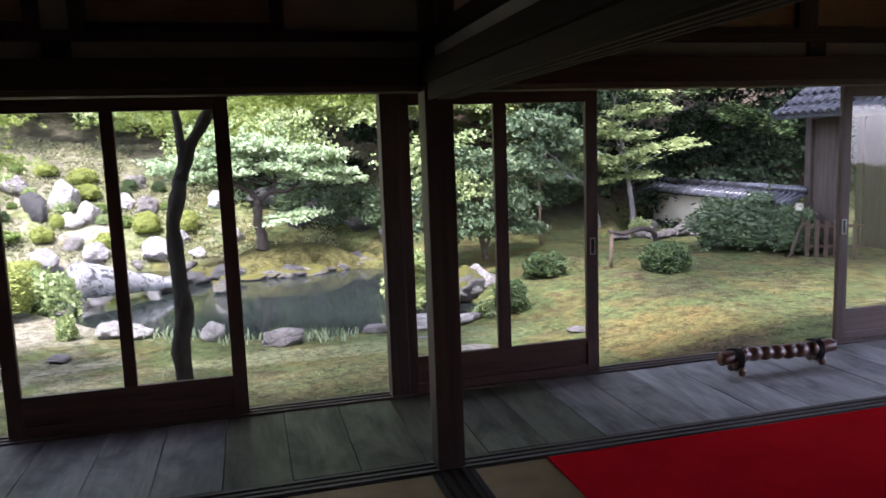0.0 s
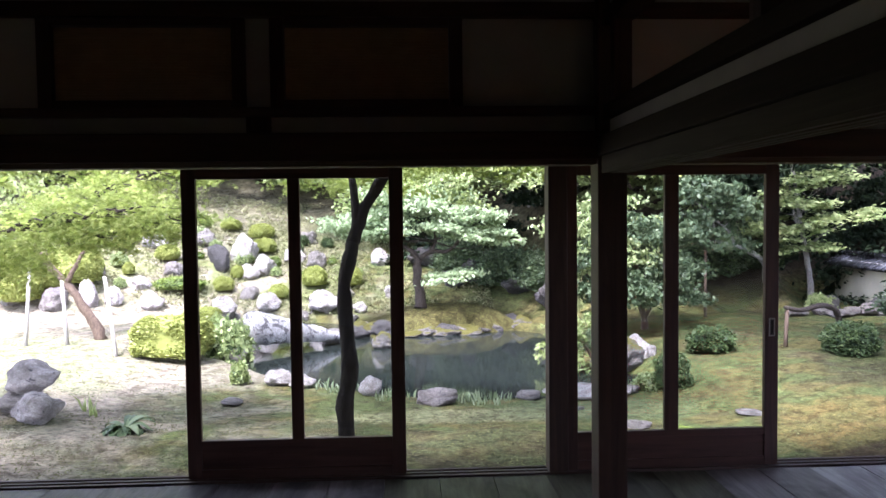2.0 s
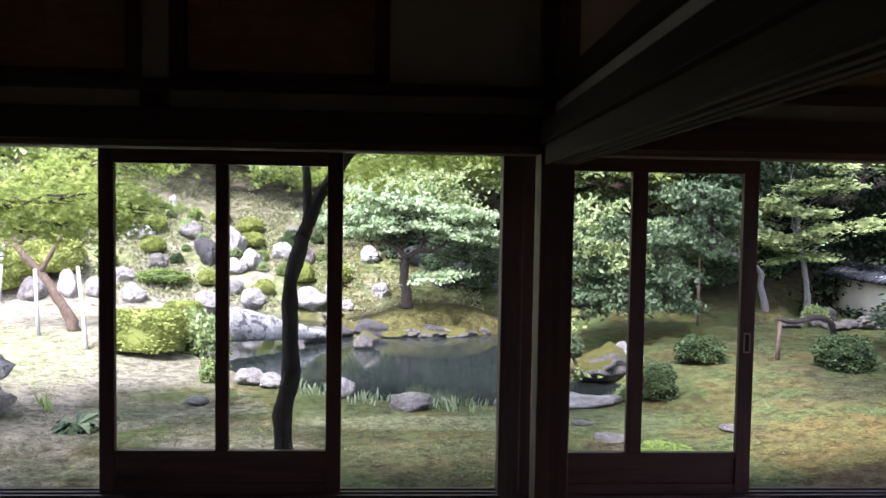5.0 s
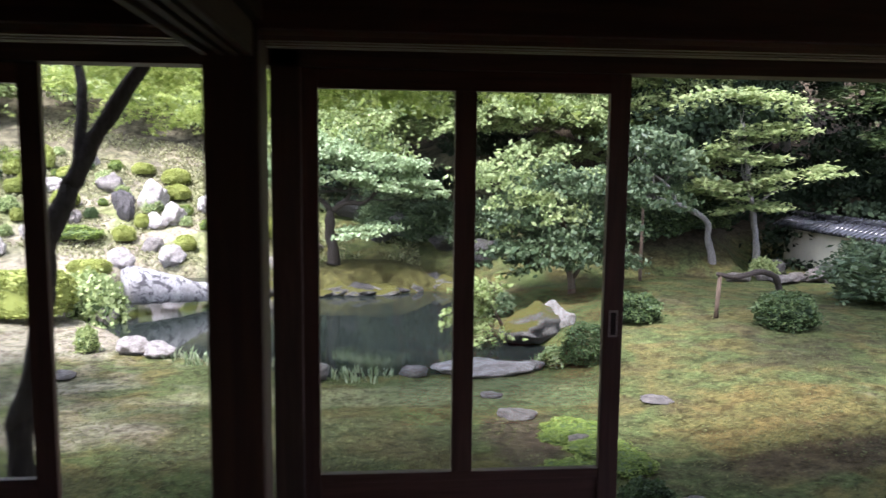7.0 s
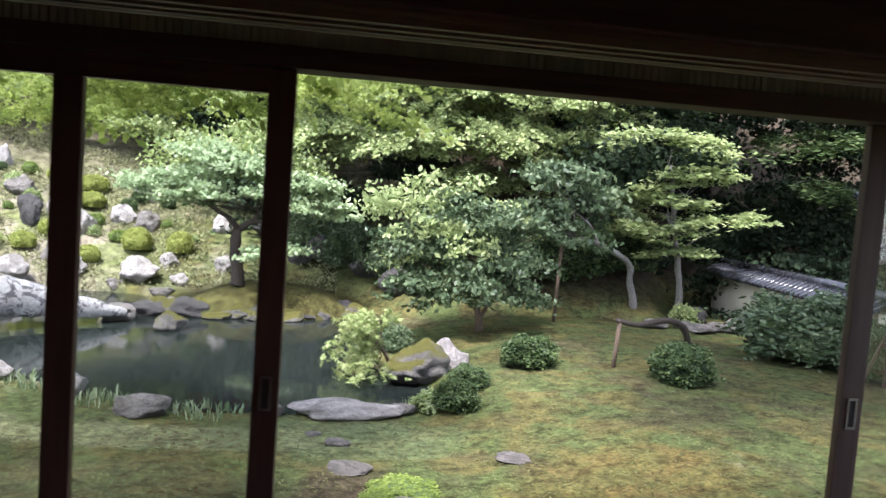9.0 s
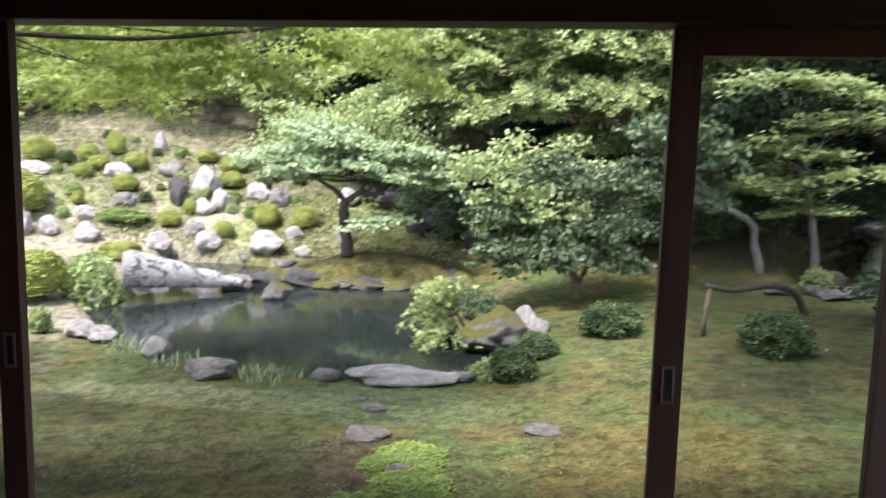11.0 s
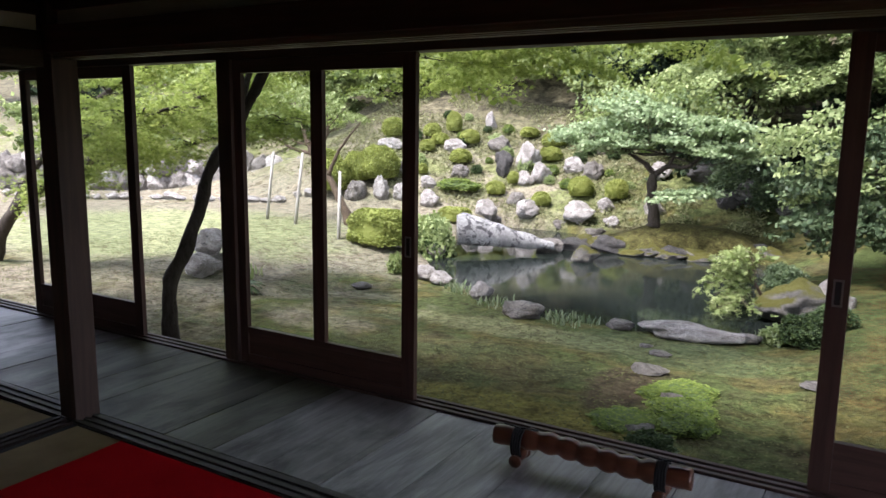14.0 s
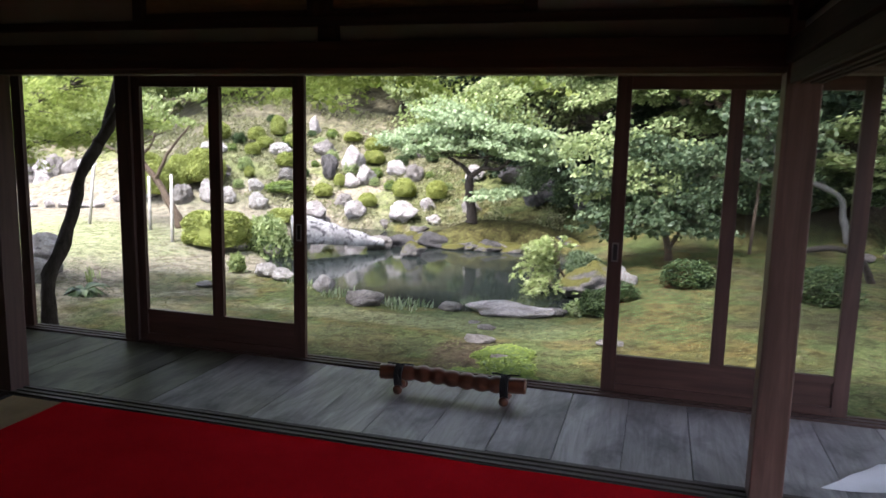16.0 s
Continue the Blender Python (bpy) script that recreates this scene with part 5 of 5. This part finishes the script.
limbs = [([(5.37, 9.4, -0.8), (5.33, 9.4, -0.4), (5.25, 9.4, 0.1), (5.15, 9.4, 0.7)], 0.07, 0.04), ([(5.35, 9.4, -0.5), (5.55, 9.35, -0.1), (5.7, 9.3, 0.4)], 0.04, 0.02)]
tree("glossy_tree", "dense glossy-leaved tree behind the clipped bush", limbs + twigs(tr, (5.2, 9.35, 0.3), pads, 0.02), [(*c[:6], int(c[6] * 1.2)) for c in pads], 0.055, LEAF_GLOSSY, BROWN_BARK, 0.3, 6)
pads = [(4.6, 9.2, 1.25, 0.9, 0.6, 0.6, 700), (4.05, 8.95, 0.9, 0.7, 0.5, 0.8, 800), (4.55, 8.85, 0.45, 0.8, 0.4, 0.6, 500)]
ob = raw("light_shoots", *leaf_cloud(np.random.default_rng(19), np.concatenate([pad_points(np.random.default_rng(3 + k), np.array(c[:3]), *c[3:6], c[6]) for k, c in enumerate(pads)]), 0.055, 0.2), LEAF_SPRAY)
tagged(ob, "light new leaves on the glossy tree", "shoots", kind="stuff")

# grey old tree on props
pads = [(6.9, 10.4, 1.75, 0.8, 0.7, 0.4, 1700), (7.4, 10.3, 1.35, 0.6, 0.5, 0.35, 900), (6.4, 10.3, 1.2, 0.6, 0.5, 0.3, 800), (7.0, 10.0, 0.9, 0.6, 0.5, 0.25, 700)]
limbs = [([(8.55, 10.9, -0.45), (8.4, 10.85, 0.1), (8.3, 10.75, 0.45), (7.7, 10.5, 0.75), (7.1, 10.4, 0.9), (6.6, 10.3, 1.1)], 0.075, 0.03), ([(7.6, 10.5, 0.78), (7.4, 10.4, 1.1), (7.0, 10.4, 1.4)], 0.035, 0.012)]
tree("propped_tree", "old tree with pale crooked limbs and thin grey-green leaves", limbs + twigs(tr, (7.1, 10.4, 0.95), pads, 0.02), pads, 0.07, LEAF_GLOSSY, PALE_BARK, 0.35, 7)
pads = [(9.0, 10.9, 1.5, 1.0, 0.7, 0.3, 1600), (9.8, 10.6, 1.25, 0.9, 0.6, 0.2, 1100), (8.6, 10.9, 0.95, 0.8, 0.6, 0.25, 1000), (9.4, 10.8, 2.0, 1.0, 0.7, 0.3, 1300), (8.9, 10.7, 2.6, 1.1, 0.8, 0.3, 1300), (9.2, 10.7, 0.6, 0.7, 0.5, 0.2, 700)]
limbs = [([(9.45, 11.0, -0.5), (9.4, 10.95, 0.1), (9.25, 10.9, 0.8), (9.1, 10.9, 1.6), (9.0, 10.9, 2.3)], 0.07, 0.03), ([(9.3, 10.9, 0.7), (9.6, 10.8, 1.0), (9.9, 10.6, 1.2)], 0.03, 0.012)]
tree("layered_maple", "slim-trunked maple with level tiers of leaves", limbs + twigs(tr, (9.1, 10.9, 1.2), pads, 0.018), pads, 0.075, LEAF_SPRAY, PALE_BARK, 0.65, 8)

# pale tree on a tripod of poles at the left
pads = [(-5.9, 9.3, 1.75, 1.1, 0.8, 0.55, 700), (-5.0, 9.4, 1.45, 0.7, 0.6, 0.35, 420), (-6.7, 9.3, 1.5, 0.8, 0.7, 0.4, 420), (-4.6, 9.3, 1.9, 0.7, 0.6, 0.35, 320)]
limbs = [([(-4.5, 9.2, -0.7), (-4.75, 9.2, -0.2), (-5.1, 9.2, 0.35), (-5.5, 9.2, 0.8), (-5.8, 9.25, 1.3)], 0.10, 0.04), ([(-5.1, 9.2, 0.35), (-4.8, 9.2, 0.9), (-4.3, 9.3, 1.5)], 0.05, 0.015),
         ([(-5.5, 9.2, 0.8), (-6.2, 9.2, 0.95), (-6.9, 9.3, 1.3)], 0.045, 0.015), ([(-5.5, 9.2, 0.8), (-5.2, 9.3, 1.2), (-5.3, 9.4, 1.9)], 0.035, 0.012)]
tree("pale_old_tree", "sparse old tree with brown limbs held by poles", limbs + twigs(tr, (-5.7, 9.2, 1.0), pads, 0.022), pads, 0.055, LEAF_YELLOW, BROWN_BARK, 0.3, 10)
for x, y, dx, dy, h in ((-6.65, 8.95, 0.05, 0.2, 1.5), (-5.6, 8.7, -0.02, 0.3, 1.5), (-4.9, 8.7, -0.15, 0.2, 1.1), (-3.75, 7.85, -0.35, 0.5, 1.25)):
    z = ground_z(x, y)
    tagged(raw("support_pole", *tube([(x, y, z - 0.05), (x + dx * 0.5, y + dy * 0.5, z + h / 2), (x + dx, y + dy, z + h)], [0.035, 0.032, 0.028], 8, 0.1), POLE, smooth=True), "pale grey wooden support pole under the old tree", "pole", "support poles")
for x, y, dx, dy, h in ((6.75, 9.95, 0.12, 0.3, 1.45), (6.62, 6.65, 0.08, 0.1, 0.58), (6.8, 6.75, 0.9, 0.0, 0.0)):
    z = ground_z(x, y)
    if h:
        tagged(raw("support_pole", *tube([(x, y, z - 0.05), (x + dx, y + dy, z + h)], [0.032, 0.028], 8, 0.1), BROWN_BARK, smooth=True), "short brown wooden prop on the lawn", "pole", "support poles")
low = [(6.65, 6.72, 0.02), (7.0, 6.9, -0.05), (7.5, 7.2, -0.02), (7.9, 7.5, -0.14), (8.1, 7.7, -0.4), (8.2, 7.8, -0.62)]
tagged(raw("low_bough", *tube(smooth_line(low, 5), list(np.linspace(0.028, 0.06, 26)), 9, 0.35), BARK, smooth=True), "dark crooked low bough resting on a prop", "bough")

# ---- woods behind ----
def wood_mass(name, label, pads, leaf, mat, seed, flat=0.5):
    rng = np.random.default_rng(seed)
    cs = np.concatenate([pad_points(rng, np.array(c[:3]), c[3], c[4], c[5], int(c[6])) for c in pads])
    return tagged(raw(name, *leaf_cloud(rng, cs, leaf, flat, 1.7, 0.1), mat), label, "trees", kind="stuff")


wr = random.Random(33)
rg = np.random.default_rng(63)
tiers = []
for k in range(190):
    y = rg.uniform(12.7, 15.6)
    tiers.append(spray_points(rg, ((rg.uniform(1.3, 5.6) if k < 95 else rg.uniform(5.2, 9.6)), y, rg.uniform(2.3 - 0.17 * max(0.0, k - 95) / 10, 4.9) + 0.25 * (y - 12.7)), -1.57 + rg.normal(0, 0.95), rg.uniform(0.8, 1.7), 0.5, 600, 0.30))
for k in range(90):
    tiers.append(spray_points(rg, (rg.uniform(2.0, 8.5), rg.uniform(12.3, 13.8), rg.uniform(2.5, 4.8)), -1.57 + rg.normal(0, 0.95), rg.uniform(0.9, 1.7), 0.5, 620, 0.28))
tagged(raw("maple_tiers", *leaf_cloud(rg, np.concatenate(tiers), 0.058, 0.55, 1.7, 0.1), LEAF_SPRAY), "light green maple tiers overlapping before the dark wood", "trees", kind="stuff")
deep = []
for k in range(70):
    x = wr.uniform(-1, 16)
    y = wr.uniform(15.8, 20)
    z = ground_z(x, y) + wr.uniform(0.0, 5.5)
    deep.append((x, y, z, wr.uniform(1.0, 1.9), wr.uniform(0.8, 1.3), wr.uniform(0.5, 1.0), 1600))
wood_mass("dark_wood", "dense wood on the bank, its deep shade put into the leaf colour", deep, 0.10, LEAF_SHADED, 42, 0.4)
right = []
for k in range(90):
    x = wr.uniform(8.5, 22)
    y = wr.uniform(11.5, 16)
    z = ground_z(x, y) + wr.uniform(-0.2, 6.5)
    right.append((x, y, z, wr.uniform(1.0, 2.0), wr.uniform(0.8, 1.3), wr.uniform(0.5, 1.0), 1500))
wood_mass("shaded_wood", "deeply shaded wood above the garden wall", right, 0.085, LEAF_SHADED, 43, 0.4)
shelf = [(12.2, 11.6, 2.9, 1.6, 0.8, 0.22, 1200), (13.0, 11.4, 1.7, 1.0, 0.7, 0.5, 900), (11.0, 11.6, 3.6, 1.4, 0.8, 0.25, 1000), (9.3, 11.8, 3.9, 1.5, 0.8, 0.25, 1100)]
wood_mass("level_boughs", "level green boughs in the shaded wood", shelf, 0.09, LEAF_BOX, 44, 0.7)
crest = []
for k in range(60):
    x = wr.uniform(-24, 3)
    y = wr.uniform(19.5, 25)
    z = ground_z(x, y) + wr.uniform(0.8, 5.5)
    crest.append((x, y, z, wr.uniform(1.1, 2.2), wr.uniform(0.9, 1.4), wr.uniform(0.4, 0.8), 1700))
wood_mass("hilltop_trees", "bright green trees along the hilltop", crest, 0.105, LEAF_MAPLE, 45, 0.3)
under = []
for k in range(60):
    x = wr.uniform(-14, 3.5)
    y = wr.uniform(18.4, 21)
    under.append((x, y, ground_z(x, y) + wr.uniform(0.6, 1.6), wr.uniform(0.8, 1.5), 0.7, 0.4, 900))
wood_mass("hilltop_shrubs", "dark green shrubs under the hilltop trees", under, 0.09, LEAF_SPRAY, 46, 0.4)
left = []
for k in range(40):
    x = wr.uniform(-28, -9)
    y = wr.uniform(14.5, 19) + 0.2 * (x + 9)
    left.append((x, y, ground_z(x, y) + wr.uniform(0.6, 5.0), wr.uniform(1.0, 2.0), wr.uniform(0.8, 1.3), wr.uniform(0.4, 0.8), 700))
wood_mass("boundary_trees", "mixed green trees beyond the boulder wall", left, 0.15, LEAF_SPRAY, 47, 0.5)
far = []
for k in range(110):
    x = wr.uniform(-50, 50)
    y = wr.uniform(25, 40)
    far.append((x, y, ground_z(x, y) + wr.uniform(0.5, 9), wr.uniform(2, 4), wr.uniform(1.5, 2.5), wr.uniform(1.0, 2.0), 500))
wood_mass("far_wood", "distant wooded slope", far, 0.42, LEAF_SHADED, 48, 0.4)
for k in range(16):
    x, y = wr.uniform(4.5, 14), wr.uniform(16.5, 20)
    z = ground_z(x, y)
    tagged(raw("wood_trunk", *tube([(x, y, z - 0.2), (x + wr.uniform(-0.2, 0.2), y, z + 3), (x + wr.uniform(-0.5, 0.5), y, z + 7)], [0.16, 0.12, 0.07], 8, 0.2, k), BARK if k % 3 else PALE_BARK, smooth=True), "straight trunk in the shaded wood", "tree trunk")


# added tree with its crown above the view, placed to shade the right lawn
shade = []
for k in range(22):
    shade.append((wr.uniform(4.6, 15), wr.uniform(1.0, 8.0), wr.uniform(4.6, 7.5), wr.uniform(1.2, 2.0), wr.uniform(1.2, 2.0), wr.uniform(0.5, 0.9), 420))
limbs = [([(14.0, 5.0, -0.6), (13.9, 5.1, 1.5), (13.6, 5.2, 3.5), (13.4, 5.2, 5.5)], 0.28, 0.12)]
tree("unseen_shade_tree", "added unseen tree whose broad crown shades the lawn's end", limbs + twigs(tr, (13.5, 5.2, 4.2), shade[:9], 0.06), shade, 0.2, LEAF_SHADED, BARK, 0.4, 51)


# ---- garden wall with its tiled cap ----
def half_pipe(length, r, sides=7):
    v, f = [], []
    for i, (yy, rr) in enumerate(((0, r), (length, r * 0.94))):
        for k in range(sides + 1):
            w = math.pi * k / sides
            v.append((rr * math.cos(w), yy, rr * math.sin(w)))
    n = sides + 1
    f = [(k, k + 1, n + k + 1, n + k) for k in range(sides)] + [tuple(range(n))[::-1], tuple(range(n, 2 * n))]
    return v, f


def tile_mesh(length, r):
    me = bpy.data.meshes.new("roof_tile")
    v, f = half_pipe(length, r)
    me.from_pydata(v, [], f)
    me.materials.append(TILE)
    for p in me.polygons:
        p.use_smooth = len(p.vertices) == 4
    return me


def garden_wall(a, b, z0, top):
    a, b = Vector((*a, 0)), Vector((*b, 0))
    ln = (b - a).length
    t = thing("garden_wall", "white plaster garden wall with a dark tiled cap, stained at its foot", "wall", (a.x, a.y, z0), kind="structure")
    t.rotation_euler = (0, 0, math.atan2(b.y - a.y, b.x - a.x))
    h = top - z0
    part("plaster_face", box(0, ln, -0.13, 0.13, -0.1, h - 0.28, 0.01), WHITE_WALL, t)
    part("stone_foot", box(0, ln, -0.15, 0.15, -0.3, 0.12, 0.02), DARK_ROCK, t)
    bm = bmesh.new()
    prof = [(-0.36, h - 0.28), (0, h - 0.08), (0.36, h - 0.28), (0.36, h - 0.32), (0, h - 0.14), (-0.36, h - 0.32)]
    rows = [[bm.verts.new((x, y, z)) for y, z in prof] for x in (-0.1, ln + 0.1)]
    for k in range(6):
        bm.faces.new((rows[0][k], rows[0][(k + 1) % 6], rows[1][(k + 1) % 6], rows[1][k]))
    bm.faces.new(rows[0][::-1])
    bm.faces.new(rows[1])
    bmesh.ops.recalc_face_normals(bm, faces=list(bm.faces))
    part("cap_bed", bm, TILE, t)
    me = tile_mesh(0.42, 0.052)
    n = int(ln / 0.155)
    for k in range(n):
        for s in (-1, 1):
            o = new("roof_tile", me)
            o.parent = t
            o.location = (0.05 + 0.155 * k, s * 0.39, h - 0.30)
            o.rotation_euler = (radians(29), 0, 0 if s < 0 else math.pi)
    raw("ridge_tile", *tube([(-0.12, 0, h - 0.05), (ln + 0.12, 0, h - 0.05)], [0.075, 0.075], 10), TILE, t, smooth=True)
    return t


garden_wall((10.48, 6.85), (10.95, 12.4), -0.6, 0.56)


def gate_house(x, y):
    """A small roofed gate with boarded sides."""
    z = ground_z(x, y)
    t = thing("roofed_gate", "small wooden gate with a glazed grey tile roof", "gate", (x, y, z))
    t.rotation_euler = (0, 0, radians(-90))
    for px, py in ((-0.8, 0), (1.5, 0), (-0.8, 1.1), (1.5, 1.1)):
        part("post", box(px - 0.07, px + 0.07, py - 0.07, py + 0.07, -0.1, 2.55, 0.008), GATE_WOOD, t)
    part("side_wall", box(-0.73, -0.1, 0.0, 0.05, 0.0, 2.3), GATE_WOOD, t, "pale weathered panel")
    part("side_wall", box(-0.73, 1.43, 1.06, 1.11, 0.0, 2.3), GATE_WOOD, t, "weathered boards")
    part("cross_rail", box(-0.85, 2.0, -0.05, 0.05, 2.3, 2.42, 0.006), GATE_WOOD, t)
    part("cross_rail", box(-0.85, 2.0, 1.112, 1.2, 2.3, 2.42, 0.006), GATE_WOOD, t)
    bm = bmesh.new()
    prof = [(-0.75, 2.38), (0.55, 3.15), (1.85, 2.38), (1.85, 2.32), (0.55, 3.05), (-0.75, 2.32)]
    rows = [[bm.verts.new((x_, y_, z_)) for y_, z_ in prof] for x_ in (-0.85, 2.2)]
    for k in range(6):
        bm.faces.new((rows[0][k], rows[0][(k + 1) % 6], rows[1][(k + 1) % 6], rows[1][k]))
    bm.faces.new(rows[0][::-1])
    bm.faces.new(rows[1])
    bmesh.ops.recalc_face_normals(bm, faces=list(bm.faces))
    roof = part("roof", bm, TILE, t)
    me = tile_mesh(0.34, 0.07)
    for s in (0, 1):
        for r in range(5):
            for k in range(17):
                o = new("roof_tile", me)
                o.parent = roof
                u = r * 0.30
                yy, zz = -0.78 + u * math.cos(0.535), 2.385 + u * math.sin(0.535)
                o.location = (-0.8 + 0.18 * k, yy if s == 0 else 1.1 - yy, zz + 0.008 * r)
                o.rotation_euler = (0.535 - 0.04, 0, 0 if s == 0 else math.pi)
    raw("ridge_tile", *tube([(-0.9, 0.55, 3.17), (2.25, 0.55, 3.17)], [0.11, 0.11], 10), TILE, t, smooth=True)
    return t


gate_house(10.55, 5.95)


def fence(x, y):
    t = thing("picket_fence", "low dark brown weathered wooden picket fence", "fence", (x, y, ground_z(x, y)))
    t.rotation_euler = (0, 0, radians(-38))
    for k in range(6):
        part("picket", box(0.14 * k, 0.14 * k + 0.07, -0.012, 0.012, -0.05, 0.62, 0.004), FENCE_WOOD, t)
    for z in (0.16, 0.5):
        part("rail", box(-0.06, 0.86, 0.014, 0.045, z, z + 0.05, 0.004), FENCE_WOOD, t)
    raw("brace", *tube([(-0.25, -0.1, -0.04), (-0.02, 0.05, 0.66)], [0.022, 0.02], 7), FENCE_WOOD, t)
    return t


fence(9.95, 6.15)

# ---- small plants ----
def blades(name, label, spots, mat, seed, category):
    """Clumps of upright blades. Each spot: x, y, radius, height, number."""
    rng = np.random.default_rng(seed)
    for x, y, r, h, n in spots:
        verts, faces = [], []
        for _ in range(int(n)):
            a, d = rng.uniform(0, 6.28), r * math.sqrt(rng.uniform(0, 1))
            bx, by = d * math.cos(a), d * math.sin(a)
            lean, hh, w = rng.normal(0, 0.35, 2), h * rng.uniform(0.5, 1.1), 0.012 + 0.012 * h
            s = Vector((math.cos(a * 3), math.sin(a * 3), 0)) * w
            p0, p1 = Vector((bx, by, -0.02)), Vector((bx + lean[0] * hh * 0.4, by + lean[1] * hh * 0.4, hh * 0.62))
            p2 = Vector((bx + lean[0] * hh, by + lean[1] * hh, hh))
            i = len(verts)
            verts += [p0 - s, p0 + s, p1 + s * 0.8, p1 - s * 0.8, p2]
            faces += [(i, i + 1, i + 2, i + 3), (i + 3, i + 2, i + 4)]
        ob = raw(name, verts, faces, mat)
        ob.location = (x, y, max(ground_z(x, y), WATER_Z))
        tagged(ob, label, category, kind="stuff")


blades("iris_clump", "grey-green iris blades at the pond's edge", [(0.05, 6.05, 0.25, 0.11, 45), (0.75, 5.62, 0.28, 0.11, 55), (1.95, 5.32, 0.3, 0.11, 60), (-0.35, 6.3, 0.2, 0.14, 30), (1.7, 5.35, 0.15, 0.14, 25),
                                                                  (4.35, 5.75, 0.3, 0.14, 50), (4.1, 5.85, 0.2, 0.12, 30)], BLADE, 3, "iris")


def hosta(x, y):
    verts, faces = [], []
    rnd = random.Random(4)
    for k in range(34):
        a, ln = k * 2.4, rnd.uniform(0.16, 0.30)
        up = rnd.uniform(0.35, 1.1)
        d, s = Vector((math.cos(a), math.sin(a), 0)), Vector((-math.sin(a), math.cos(a), 0))
        prev = None
        for i in range(5):
            u = i / 4
            c = d * (0.03 + ln * u) + Vector((0, 0, 0.05 + ln * (up * u - 0.9 * u * u)))
            w = 0.05 * math.sin(math.pi * (0.08 + 0.9 * u))
            row = (len(verts), len(verts) + 1, len(verts) + 2)
            verts += [c + s * w + Vector((0, 0, 0.012)), c, c - s * w + Vector((0, 0, 0.012))]
            if prev:
                faces += [(prev[0], prev[1], row[1], row[0]), (prev[1], prev[2], row[2], row[1])]
            prev = row
    ob = raw("hosta_plant", verts, faces, LEAF_GLOSSY, smooth=True)
    ob.location = (x, y, ground_z(x, y))
    return tagged(ob, "low glossy broad-leaved plant on the dry lawn", "plant")


hosta(-2.08, 3.72)
blades("dry_seedling", "thin dry seedling on the bare lawn", [(-2.75, 4.6, 0.1, 0.22, 9), (-2.95, 4.9, 0.08, 0.2, 7)], LEAF_YELLOW, 5, "seedling")


def lawn_cover():
    """Short grass and fallen leaves all over the near lawn."""
    rng = np.random.default_rng(12)
    n = 90000
    x, y = rng.uniform(-7, 9.5, n), 0.1 + 9.5 * rng.uniform(0, 1, n) ** 1.5
    keep = []
    for a, b in zip(x, y):
        d = pond_depth(a, b) if -3 < a < 5 and b > 5 else -1
        v = noise.noise((a * 1.3, b * 1.3, 5.0)) + 0.6 * noise.noise((a * 4, b * 4, 2.0))
        if d < -0.1 and v > -0.35:
            keep.append((a, b, ground_z(a, b) + 0.006))
    return leaf_cloud(rng, np.array(keep), 0.014, 0.7, 2.2)


tagged(raw("lawn_cover", *lawn_cover(), LITTER), "short mossy grass and fallen leaves on the lawn", "grass", kind="stuff")


def hill_cover():
    """Low grass and weeds between the rocks of the hillside."""
    rng = np.random.default_rng(14)
    keep = []
    for a, b in zip(rng.uniform(-10, 3, 42000), rng.uniform(13.2, 19.5, 42000)):
        v = noise.noise((a * 0.8, b * 0.8, 15.0)) + 0.5 * noise.noise((a * 2.6, b * 2.6, 12.0))
        if v > -0.22:
            keep.append((a, b, ground_z(a, b) + rng.uniform(0.0, 0.10)))
    return leaf_cloud(rng, np.array(keep), 0.035, 0.4, 2.4)


tagged(raw("hill_cover", *hill_cover(), HILL_GRASS), "low grass and weeds between the hillside rocks", "grass", kind="stuff")

# ---- veranda boards, last ----
PLANK_W = 0.3045
me = bpy.data.meshes.new("plank")
bm = box(0.0015, PLANK_W - 0.0015, EN0 + 0.002, EN1, -0.03, 0.0, 0.003)
bm.to_mesh(me)
bm.free()
me.materials.append(PLANK)
# board copies that carry the painted-in dimness and olive reflection
shade_board = me.copy()
shade_board.materials[0] = PLANK_SHADE
dim_board = me.copy()
dim_board.materials[0] = PLANK_DIM
x, k = 1.092 - 14 * PLANK_W, 0
while x < X1:
    o = new("plank", me if x > 3.0 else dim_board if x > 2.6 or x < 0.75 else shade_board)
    o.parent = floor
    o.location = (x, 0, 0.0015 * math.sin(k * 2.3))
    x += PLANK_W
    k += 1
